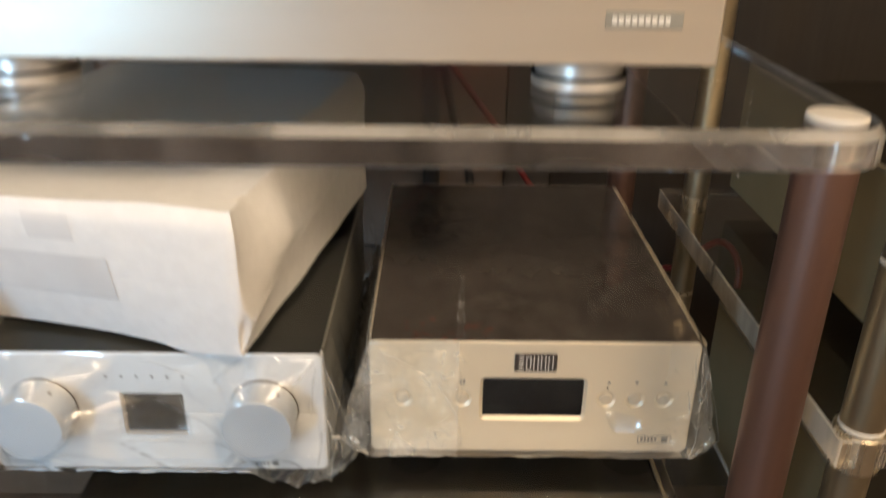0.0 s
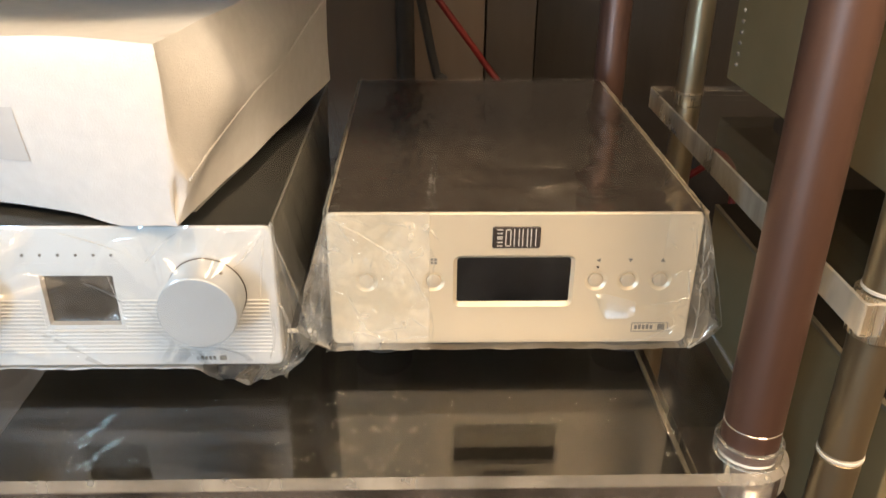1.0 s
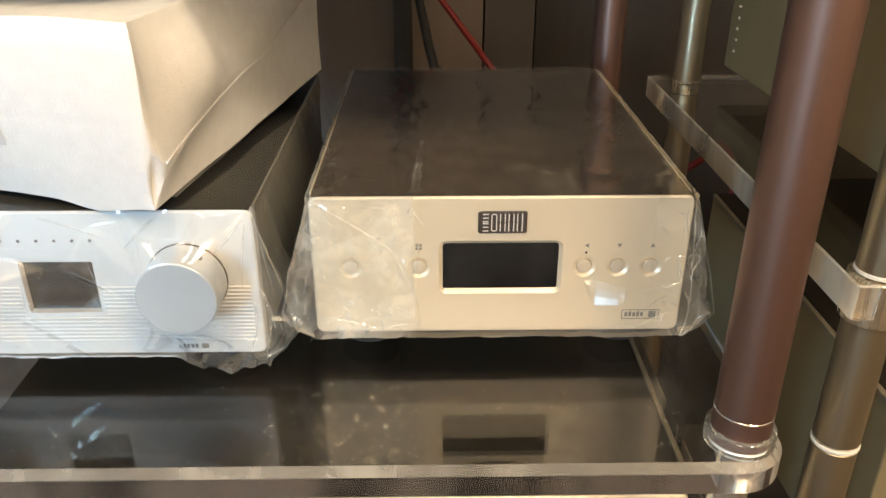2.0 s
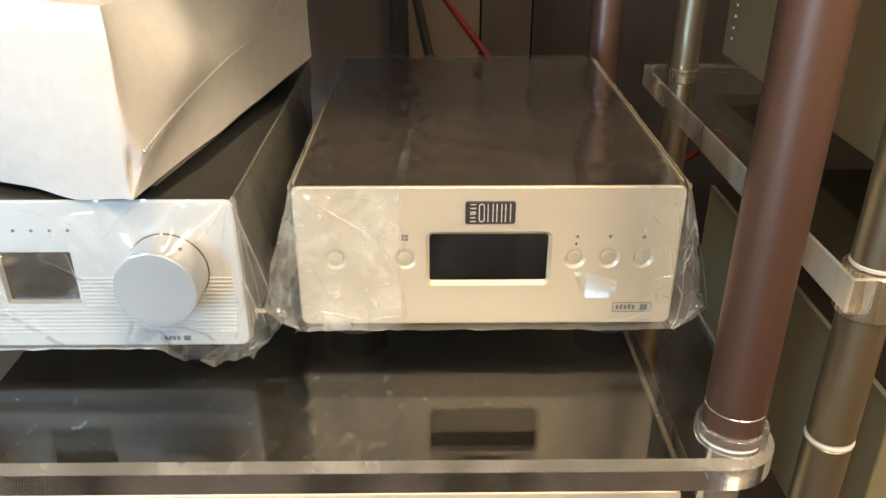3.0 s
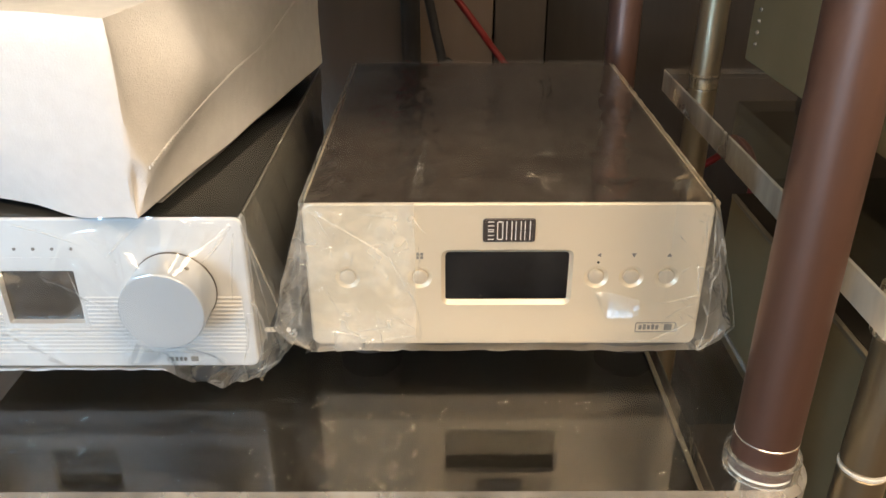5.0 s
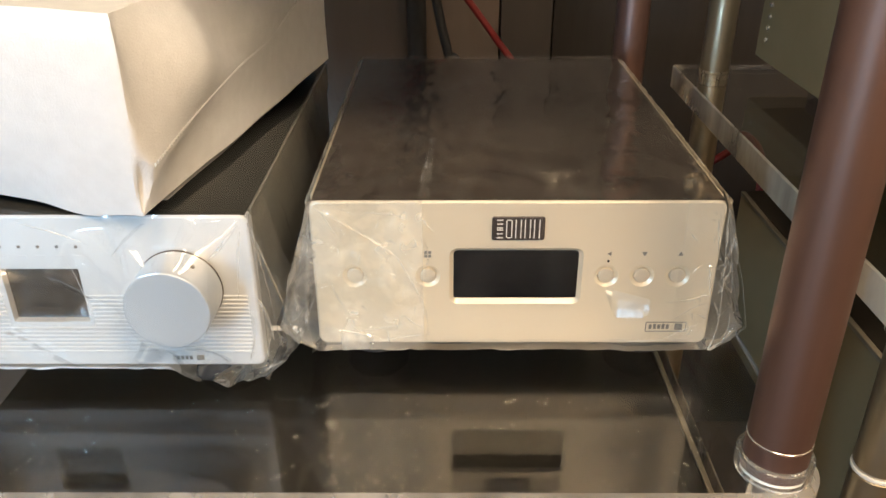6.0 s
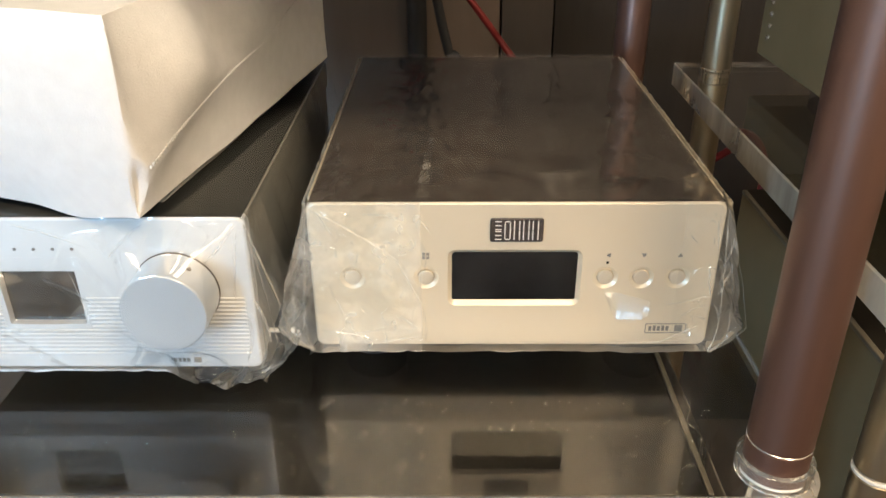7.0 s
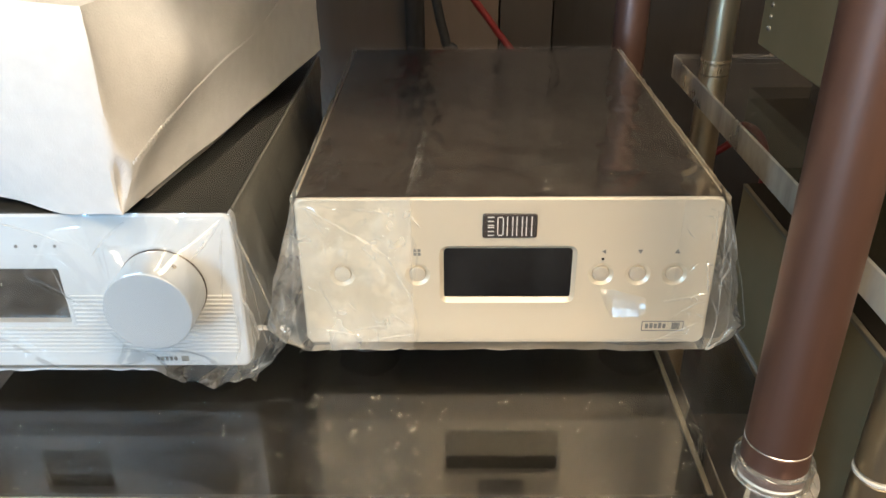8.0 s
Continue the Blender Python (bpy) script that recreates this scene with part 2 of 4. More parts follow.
def box(x0, x1, y0, y1, z0, z1, bevel=0.0, seg=2, bm=None):
    bm = bm or bmesh.new()
    m = Matrix.LocRotScale(((x0 + x1) / 2, (y0 + y1) / 2, (z0 + z1) / 2), None, (x1 - x0, y1 - y0, z1 - z0))
    made = bmesh.ops.create_cube(bm, size=1, matrix=m)["verts"]
    if bevel:
        edges = list({e for v in made for e in v.link_edges})
        bmesh.ops.bevel(bm, geom=edges, offset=bevel, segments=seg, affect="EDGES", profile=0.5)
    return bm


def lathe(profile, m=Matrix(), seg=48, bm=None):
    """A turned solid round z from (radius, height) pairs; ends are capped."""
    bm = bm or bmesh.new()
    rings = []
    for r, z in profile:
        rings.append([bm.verts.new(m @ Vector((r * math.cos(2 * math.pi * k / seg), r * math.sin(2 * math.pi * k / seg), z)))
                      for k in range(seg)])
    for a, b in zip(rings, rings[1:]):
        for k in range(seg):
            bm.faces.new((a[k], a[(k + 1) % seg], b[(k + 1) % seg], b[k]))
    bm.faces.new(list(reversed(rings[0])))
    bm.faces.new(rings[-1])
    return bm


def ring(r0, r1, z0, z1, m=Matrix(), seg=48, round_=0.0005):
    """A turned washer with a hole."""
    bm = bmesh.new()
    prof = [(r0, z0), (r1 - round_, z0), (r1, z0 + round_), (r1, z1 - round_), (r1 - round_, z1), (r0, z1)]
    rings = [[bm.verts.new(m @ Vector((r * math.cos(2 * math.pi * k / seg), r * math.sin(2 * math.pi * k / seg), z)))
              for k in range(seg)] for r, z in prof]
    for a, b in zip(rings, rings[1:] + rings[:1]):
        for k in range(seg):
            bm.faces.new((a[k], a[(k + 1) % seg], b[(k + 1) % seg], b[k]))
    return bm


def outline(w, d, r, seg=8):
    """A rounded rectangle round the origin, counterclockwise."""
    pts = []
    for cx, cy, a0 in ((w / 2 - r, d / 2 - r, 0), (-w / 2 + r, d / 2 - r, 90), (-w / 2 + r, -d / 2 + r, 180), (w / 2 - r, -d / 2 + r, 270)):
        for k in range(seg + 1):
            a = radians(a0 + 90 * k / seg)
            pts.append((cx + r * math.cos(a), cy + r * math.sin(a)))
    return pts


def slab(w, d, r, layers, m=Matrix(), seg=8, bm=None, bands=()):
    """A rounded plate from layers of (inset, height), capped at both ends."""
    bm = bm or bmesh.new()
    rings = [[bm.verts.new(m @ Vector((x, y, z))) for x, y in outline(w - 2 * i, d - 2 * i, max(r - i, 0.0002), seg)] for i, z in layers]
    n = len(rings[0])
    for i, (a, b) in enumerate(zip(rings, rings[1:])):
        for k in range(n):
            f = bm.faces.new((a[k], a[(k + 1) % n], b[(k + 1) % n], b[k]))
            f.material_index = bands[i] if bands else 0
    bm.faces.new(list(reversed(rings[0])))
    bm.faces.new(rings[-1])
    return bm


def tube(points, r, seg=12, steps=10):
    """A round cable along a smooth line through the points."""
    P = [Vector(p) for p in points]
    P = [2 * P[0] - P[1], *P, 2 * P[-1] - P[-2]]
    line = []
    for a, b, c, d in zip(P, P[1:], P[2:], P[3:]):
        for k in range(steps):
            t = k / steps
            line.append(0.5 * (2 * b + (c - a) * t + (2 * a - 5 * b + 4 * c - d) * t * t + (3 * b - a - 3 * c + d) * t ** 3))
    line.append(P[-2])
    bm, rings = bmesh.new(), []
    for i, p in enumerate(line):
        way = (line[min(i + 1, len(line) - 1)] - line[max(i - 1, 0)]).normalized()
        side = way.cross(Vector((0.3, 1, 0.1))).normalized()
        up = way.cross(side)
        rings.append([bm.verts.new(p + r * (math.cos(2 * math.pi * k / seg) * side + math.sin(2 * math.pi * k / seg) * up)) for k in range(seg)])
    for a, b in zip(rings, rings[1:]):
        for k in range(seg):
            bm.faces.new((a[k], a[(k + 1) % seg], b[(k + 1) % seg], b[k]))
    bm.faces.new(rings[0])
    bm.faces.new(rings[-1])
    return bm


FRONT = pose(0, 0, 0, 90)  # local z of turned and plate shapes comes out of a front panel (towards -y)


# ---- the room ----
def wall(name, *dims, mat=PLASTER, label="", category="wall"):
    return tagged(part(name, box(*dims), mat), label, category, kind="structure")


wall("floor", -1.95, 1.8, -2.85, 0.85, FLOOR - 0.1, FLOOR, mat=FLOOR_MAT, label="brown carpeted floor under the racks", category="floor")
# Unseen ceiling and plaster walls close the room and bounce fill light.
wall("ceiling", -1.95, 1.8, -2.85, 0.85, CEIL, CEIL + 0.1, mat=CEILING_MAT, label="unseen white ceiling bouncing light over the racks", category="ceiling")
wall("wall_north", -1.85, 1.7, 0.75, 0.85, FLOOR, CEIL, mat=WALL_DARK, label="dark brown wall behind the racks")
wall("wall_east", 1.7, 1.8, -2.75, 0.85, FLOOR, CEIL, label="unseen beige plaster wall closing the room on the right")
wall("wall_west", -1.95, -1.85, -2.75, 0.85, FLOOR, CEIL, label="unseen beige plaster wall closing the room on the left")
# Unseen wall, added so its end cuts daylight off the right-hand units.
wall("daylight_block_wall", -0.97, 1.7, -1.90, -1.80, FLOOR, CEIL, label="unseen beige wall added to keep daylight off the right")
# Unseen wall and window opening, built round the daylight lamp.
wb = box(-1.95, -1.76, -2.85, -2.75, FLOOR, CEIL)
box(-1.24, 1.8, -2.85, -2.75, FLOOR, CEIL, bm=wb)
box(-1.76, -1.24, -2.85, -2.75, FLOOR, -0.05, bm=wb)
box(-1.76, -1.24, -2.85, -2.75, 0.90, CEIL, bm=wb)
tagged(part("wall_south", wb, PLASTER), "unseen beige plaster wall with an added window opening", "wall", kind="structure")
tagged(part("backdrop", box(-2.2, -0.8, -3.1, -3.05, -0.5, 1.4), SKY_GLOW), "pale daylight outside the window", "backdrop", kind="structure")
# Unseen lamp panels, added where the warm area lamps hang.
lamp_thing = thing("ceiling_lamp", "unseen square warm white ceiling lamp panel", "ceiling lamp", pose(0.80, -1.38, CEIL))
part("frame", slab(0.76, 0.56, 0.01, ((0, -0.03), (0, 0)), seg=3), WHITE_CAP, lamp_thing)
part("diffuser", slab(0.7, 0.5, 0.01, ((0.002, -0.034), (0, -0.0305)), seg=3), LAMP_GLOW, lamp_thing)
copy_thing(lamp_thing, pose(-0.40, -1.45, CEIL))

# back panels with an open joint
BACK = 0.66
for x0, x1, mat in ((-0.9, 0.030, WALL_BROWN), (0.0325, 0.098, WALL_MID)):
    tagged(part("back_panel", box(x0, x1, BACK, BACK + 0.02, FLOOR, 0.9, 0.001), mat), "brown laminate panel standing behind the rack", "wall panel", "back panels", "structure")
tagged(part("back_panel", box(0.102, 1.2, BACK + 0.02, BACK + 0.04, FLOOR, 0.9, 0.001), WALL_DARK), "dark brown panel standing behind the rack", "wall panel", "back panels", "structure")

# ---- racks ----
POST = (0.1225, -0.082)
SHELF_X0, SHELF_X1, SHELF_Y0, SHELF_Y1 = -0.426, 0.148, -0.1025, 0.395
CH = 0.0045


def shelf(x0, x1, y0, y1, top, thick=0.019, r=0.028, ch=CH):
    w, d = x1 - x0, y1 - y0
    layers = ((0.001, -thick), (0, -thick + 0.001), (0, -ch * 1.11), (ch * 0.8, 0))
    bm = slab(w, d, r, layers, pose((x0 + x1) / 2, (y0 + y1) / 2, top), 10, bands=(2, 1, 2))
    bm.normal_update()
    for f in bm.faces:
        if f.material_index in (1, 2) and abs(f.normal.x) > 0.6:
            f.material_index = 3
    return bm


rack = thing("acrylic_rack", "clear acrylic hi-fi rack with mauve metal posts", "hi-fi rack", pose(0, 0, FLOOR))


def in_rack(name, bm, mat, parent, label=""):
    ob = part(name, bm, mat, parent, label)
    ob.matrix_parent_inverse = parent.matrix_world.inverted()
    return ob


RACK_LEVELS = (0.279, 0.0, -0.252)
for level in RACK_LEVELS:
    sh = in_rack("shelf", shelf(SHELF_X0, SHELF_X1, SHELF_Y0, SHELF_Y1, level), (ACRYLIC, EDGE_FRONT, EDGE_CHAMFER, EDGE_RIM), rack, "clear acrylic shelf with polished chamfered edges")
    sh.visible_shadow = False
for px, py in (POST, (SHELF_X0 + 0.026, POST[1]), (0.134, 0.370), (SHELF_X0 + 0.026, 0.370)):
    for low, high in ((0.0, 0.260), (-0.252, -0.060), (FLOOR, -0.271)):
        at = pose(px, py, 0)
        in_rack("post", lathe([(0.0146, low + 0.0032), (0.0152, low + 0.0038), (0.0152, low + 0.0205), (0.0146, low + 0.021), (0.0146, low + 0.0216),
                               (0.0152, low + 0.022), (0.0152, high - 0.001), (0.0146, high)], at), MAUVE, rack, "mauve anodised tube")
        in_rack("groove_ring", ring(0.0140, 0.0154, low + 0.0208, low + 0.0217, at, round_=0.0002), CHROME, rack, "thin bright metal ring")
        in_rack("spacer", ring(0.0106, 0.0150, low + 0.0014, low + 0.0030, at), WHITE_CAP, rack, "ivory spacer ring")
        col = in_rack("collar", ring(0.0156, 0.0183, low + 0.0004, low + 0.0105, at), COLLAR, rack, "clear acrylic collar")
        col.visible_shadow = False
    for level in RACK_LEVELS:
        in_rack("core", lathe([(0.0100, level - (0.0185 if level > 0.1 else 0.0600)), (0.0104, level - (0.0180 if level > 0.1 else 0.0595)), (0.0104, level - 0.0008), (0.0100, level - 0.0004)], at, 32), CHROME, rack, "bright metal core inside the shelf")
    in_rack("cap", lathe([(0.0136, 0.2793), (0.0142, 0.2797), (0.0142, 0.2818), (0.0134, 0.2826), (0.009, 0.2829)], at), WHITE_CAP, rack, "ivory end cap")

rack2 = thing("champagne_rack", "clear acrylic hi-fi rack with champagne metal posts", "hi-fi rack", pose(0.45, 0, FLOOR))
NX0, NX1, NY0, NY1 = 0.165, 0.80, -0.0838, 0.330
N_LEVELS = (0.094, -0.16)
for level in N_LEVELS:
    sh = in_rack("shelf", shelf(NX0, NX1, NY0, NY1, level, 0.020, 0.0025, 0.001), (ACRYLIC, EDGE_FRONT, EDGE_CHAMFER, EDGE_SIDE), rack2, "clear acrylic shelf with polished edges")
    sh.visible_shadow = False
for px, py in ((0.1825, -0.070), (0.1945, 0.305), (0.78, -0.070), (0.78, 0.305)):
    at = pose(px, py, 0)
    for low, high in ((0.0955, 0.198), (0.201, 0.42), (-0.008, 0.068), (-0.159, -0.012), (FLOOR, -0.182)):
        in_rack("post", lathe([(0.0118, low), (0.0123, low + 0.0006), (0.0123, high - 0.0006), (0.0118, high)], at), CHAMPAGNE, rack2, "champagne anodised tube")
    for z in (0.0945, 0.1985, -0.0115):
        in_rack("joint_ring", ring(0.010, 0.0128, z, z + 0.0024, at), WHITE_CAP if py < 0 else SLEEVE, rack2, "pale joint ring")
    r = 0.0150 if py < 0 else 0.0122
    in_rack("core", lathe([(r - 0.0005, 0.0690), (r, 0.0695), (r, 0.0930), (r - 0.0005, 0.0936)], at, 48), SLEEVE, rack2, "bright champagne sleeve through the shelf")


# ---- small wrapped hi-fi units ----
def foot_part(parent, x, y, h, r=0.019):
    bm = lathe([(r - 0.001, 0), (r, 0.001), (r, h - 0.004), (r - 0.003, h)], pose(x, y, 0), 32)
    return part("foot", bm, RUBBER, parent, "black round foot")


def casing(unit, w, d, zb, zt, rim_mat, top_mat, side_mat):
    """Body shell with top plate, rims and rear; the front panel is made apart."""
    part("body", box(-w / 2 + 0.001, w / 2 - 0.001, 0.0085, d - 0.002, zb + 0.001, zt - 0.0035, 0.002), side_mat, unit, "metal casing")
    part("top_plate", box(-w / 2 + 0.0017, w / 2 - 0.0017, 0.0011, d - 0.001, zt - 0.0004, zt + 0.0003, 0.0002), top_mat, unit, "dark top plate")
    for s in (-1, 1):
        a, b = sorted((s * (w / 2), s * (w / 2 - 0.0016)))
        part("rim", box(a, b, 0.0085, d, zt - 0.02, zt, 0.0007), rim_mat, unit, "metal rim")
    part("rear_rim", box(-w / 2 + 0.003, w / 2 - 0.003, d - 0.003, d, zt - 0.02, zt - 0.0008, 0.0007), top_mat, unit)
    for x in (-w / 2 + 0.03, w / 2 - 0.03):
        for y in (0.035, d - 0.035):
            foot_part(unit, x, y, zb + 0.002)


def facets(p, scale, stretch, seed):
    """Flat facets that meet in sharp creases, from 0 at a crease to about 1."""
    q = Vector((p.x * stretch[0], p.y * stretch[1], p.z * stretch[2])) * scale + Vector((seed, 0.7 * seed, 1.3 * seed))
    near = noise.voronoi(q)[0]
    return min(1.0, 1.4 * (near[1] - near[0]))


def ease(a, b, x):
    k = max(0.0, min(1.0, (x - a) / (b - a)))
    return k * k * (3 - 2 * k)


def film(unit, name, w, y0, y1, z0, z1, flare, seed, label, taut=-0.225, sag=0.0, hang=1.0, tents=()):
    """A film bag round a box: taut on front and top, loose and creased at the sides, gathered under the front."""
    NX, NY, NZ = 190, 90, 84
    steps = ((1.0, 0.0), (0.8, 0.28), (0.5, 0.72), (0.28, 0.92), (0.18, 1.1), (0.08, 0.7), (0.0, -0.1))
    bm, made = bmesh.new(), {}

    def spread(h):
        for (ha, fa), (hb, fb) in zip(steps, steps[1:]):
            if hb <= h <= ha:
                return fa + (fb - fa) * (ha - h) / (ha - hb)
        return 0.0

    def tent(p):
        lift = 0.0
        for tx, tz in tents:
            dx, dz = p.x - tx, p.z - tz
            r, ang = math.hypot(dx, dz), math.atan2(dz, dx)
            wave = ang * 9 / (2 * math.pi) + 0.55 * noise.noise(Vector((1.6 * math.cos(ang), 1.6 * math.sin(ang), seed + tx * 30)))
            pleat = abs(2 * (wave - math.floor(wave)) - 1)
            reach = 0.024 + 0.022 * pleat + 0.008 * noise.noise(Vector((3 * math.cos(ang), 3 * math.sin(ang), seed)))
            k = max(0.0, min(1.0, 1 - (r - 0.0225) / reach))
            lift = max(lift, 0.0240 * k ** 1.12)
        return lift

    def vert(i, j, k):
        if (i, j, k) in made:
            return made[i, j, k]
        u, v, h = 2 * i / NX - 1, j / NY, k / NZ
        p = Vector((u * w / 2, y0 + v * (y1 - y0), z0 + h * (z1 - z0)))
        soft = noise.noise(Vector((p.x * 30 + seed, p.y * 26, p.z * 34)))
        long = facets(p, 42, (1.6, 0.9, 0.55), seed)
        fine = facets(p, 110, (1.0, 0.8, 0.7), seed + 5)
        side = max(0.0, (abs(u) - 0.86) / 0.14)
        loose = side * (1 - 0.75 * h)
        out = Vector((math.copysign(side * flare * spread(h) * (1 + 0.22 * soft) + loose * (0.0040 * long + 0.0017 * fine - 0.0025), u), 0.0, 0.0))
        if j == 0:
            slack = ease(taut * w + 0.004, taut * w - 0.002, p.x) if not tents else 0.0
            low = ease(0.16, 0.04, h)
            out.y = -0.0006 - 0.0004 * soft - max(slack, low * 0.5, loose) * (0.0022 * long + 0.0013 * fine)
            edge = min(1.0, (1 - abs(u)) * 6, (0.5 - abs(h - 0.5)) * 9)
            if edge > 0:
                out.y -= tent(p) * edge
        if i in (0, NX):
            out.y -= 0.003 * loose * (1 - v)
        if sag or hang:
            drop = hang * (0.0022 * (1 + soft) * (0.5 + 0.5 * abs(u)) + 0.0005 * long)
            drop += sag * ease(0.50, 0.66, u) * (1 - 0.45 * ease(0.86, 1.0, u)) * (0.75 + 0.35 * long) * (1.0 if v < 0.5 else 0.3)
            out.z -= drop * max(0.0, 1 - h / 0.10)
        if k == NZ:
            crumpled = 0.0 if tents else ease(0.05, -0.35, u) + 0.35 * ease(0.55, 0.85, u)
            out.z = 0.0007 + 0.0003 * soft + (0.0 if tents else 0.10 + 0.7 * crumpled) * (0.0005 * facets(p, 60, (1.5, 0.6, 1), seed + 9) + 0.00022 * fine)
        made[i, j, k] = bm.verts.new(p + out)
        return made[i, j, k]

    def quad(corners, kind):
        f = bm.faces.new([vert(*c) for c in corners])
        f.material_index = kind

    for i in range(NX):
        x = ((i + 0.5) / NX - 0.5) * w
        for k in range(NZ):
            z = z0 + (k + 0.5) / NZ * (z1 - z0)
            inner = x < 0.40 * w if not tents else abs(x) < 0.43 * w
            kind = (4 if tents else 2 if x < taut * w else 1 if z > z0 + 0.007 else 3) if inner else 0
            quad(((i, 0, k), (i + 1, 0, k), (i + 1, 0, k + 1), (i, 0, k + 1)), kind)
        for j in range(NY):
            quad(((i, j, NZ), (i + 1, j, NZ), (i + 1, j + 1, NZ), (i, j + 1, NZ)), 1 if tents else 5)
            quad(((i, j, 0), (i, j + 1, 0), (i + 1, j + 1, 0), (i + 1, j, 0)), 3)
    for j in range(NY):
        for k in range(NZ):
            for i in (0, NX):
                quad(((i, j, k), (i, j + 1, k), (i, j + 1, k + 1), (i, j, k + 1)), 1 if tents and j > 9 else 0)
    ob = part(name, bm, (FILM, FILM_FLAT, FILM_MID, FILM_LOW, FILM_TENT, FILM_TOP), unit, label, 60)
    ob.visible_shadow = False
    return ob


def fold(unit, x0, z0, x1, z1, y, width, rng):
    """A pointed crease standing out of the film on a front panel."""
    bm, rows, n = bmesh.new(), [], 9
    along = Vector((x1 - x0, 0, z1 - z0))
    side = Vector((-along.z, 0, along.x)).normalized()
    bow, tilt = rng.uniform(-0.0015, 0.0015), rng.uniform(-0.5, 0.5)
    for i in range(n):
        t = i / (n - 1)
        p = Vector((x0, y, z0)) + along * t + side * (bow * math.sin(math.pi * t) + rng.uniform(-0.0002, 0.0002))
        k = width * (math.sin(math.pi * min(1.0, 0.15 + t * 0.85)) * 0.9 + 0.1)
        rows.append([bm.verts.new(p - side * k), bm.verts.new(p + side * k * tilt + Vector((0, -k * 0.9, 0))), bm.verts.new(p + side * k)])
    for a, b in zip(rows, rows[1:]):
        for k in range(2):
            bm.faces.new((a[k], a[k + 1], b[k + 1], b[k]))
    ob = part("film_fold", bm, FILM_FOLD, unit, "", 20, (0, -1, 0))
    ob.visible_shadow = False
    return ob


def ribbon(unit, name, pts, width, mat, up, label):
    """A narrow strip of film along a line, ridged in the middle."""
    bm, rows = bmesh.new(), []
    for i, p in enumerate(pts):
        p = Vector(p)
        way = (Vector(pts[min(i + 1, len(pts) - 1)]) - Vector(pts[max(i - 1, 0)])).normalized()
        side = way.cross(Vector(up)).normalized() * width * (0.7 + 0.5 * math.sin(2.3 * i))
        rows.append([bm.verts.new(p - side), bm.verts.new(p + Vector(up) * 0.0011), bm.verts.new(p + side)])
    for a, b in zip(rows, rows[1:]):
        for k in range(2):
            bm.faces.new((a[k], a[k + 1], b[k + 1], b[k]))
    ob = part(name, bm, mat, unit, label, 80, up)
    ob.visible_shadow = False
    return ob


def edge_folds(unit, sx, half, flare, z0, z1, rng):
    """Doubled film along the loose side of a bag: its outer edge and two creases that run down to the corner."""
    drop = ((0.97, 0.0), (0.8, 0.28), (0.5, 0.72), (0.28, 0.95), (0.18, 1.06), (0.08, 0.72), (0.01, 0.1))
    for share, width in ((1.0, 0.00045), (0.62, 0.0003), (0.25, 0.0004)):
        pts = [(sx * (half + flare * f * share * rng.uniform(0.92, 1.08)), -0.0015 - 0.004 * (1 - h) * rng.uniform(0.5, 1.0), z0 + h * (z1 - z0)) for h, f in drop]
        ribbon(unit, "film_fold", pts, width, FILM_FOLD, (0, -1, 0), "")


def front_plate(w, zb, zt, y0, y1, rects=(), discs=(), r=0.005):
    """A front panel with rounded rim, bevelled window recesses and countersunk button holes."""
    bm = bmesh.new()
    cz = (zb + zt) / 2

    def loop(pts, y):
        return [bm.verts.new((x, y, z)) for x, z in pts]

    def rect_pts(x0, x1, z0, z1, rr, seg):
        return [((x0 + x1) / 2 + a, (z0 + z1) / 2 + b) for a, b in outline(x1 - x0, z1 - z0, rr, seg)]

    def disc_pts(x, z, rr, seg=36):
        return [(x + rr * math.cos(2 * math.pi * k / seg), z + rr * math.sin(2 * math.pi * k / seg)) for k in range(seg)]

    def bridge(a, b):
        for k in range(len(a)):
            bm.faces.new((a[k], a[(k + 1) % len(a)], b[(k + 1) % len(a)], b[k]))

    rim = lambda inset: rect_pts(-w / 2 + inset, w / 2 - inset, zb + inset, zt - inset, r - inset * 0.5, 6)
    outer = loop(rim(0.0014), y0)
    holes = [(loop(rect_pts(*q[:4], q[6], 4), y0), q) for q in rects]
    dishes = [(loop(disc_pts(*q), y0), q) for q in discs]
    edges = []
    for lp in [outer] + [h[0] for h in holes] + [h[0] for h in dishes]:
        edges += [bm.edges.new((lp[k], lp[(k + 1) % len(lp)])) for k in range(len(lp))]
    bmesh.ops.triangle_fill(bm, use_beauty=True, edges=edges, normal=(0, -1, 0))
    prev = outer
    for inset, y in ((0.0009, y0 + 0.0002), (0.0004, y0 + 0.0005), (0.0001, y0 + 0.0009), (0.0, y0 + 0.0014), (0.0, y1)):
        nxt = loop(rim(inset), y)
        bridge(prev, nxt)
        prev = nxt
    bm.faces.new(prev)
    for lp, q in holes:
        bridge(lp, loop(rect_pts(q[0] + q[5], q[1] - q[5], q[2] + q[5], q[3] - q[5], max(q[6] - q[5], 0.0005), 4), y0 + q[4]))
    for lp, (x, z, rr) in dishes:
        a = loop(disc_pts(x, z, rr - 0.0021), y0 + 0.0012)
        b = loop(disc_pts(x, z, rr - 0.0022), y0 + 0.0030)
        bridge(lp, a)
        bridge(a, b)
        bm.faces.new(b)
    return bm


def printed(unit, name, x0, x1, z0, z1, mat=INK, y=-0.0003, label=""):
    return part(name, box(x0, x1, y, 0.0004, z0, z1), mat, unit, label)


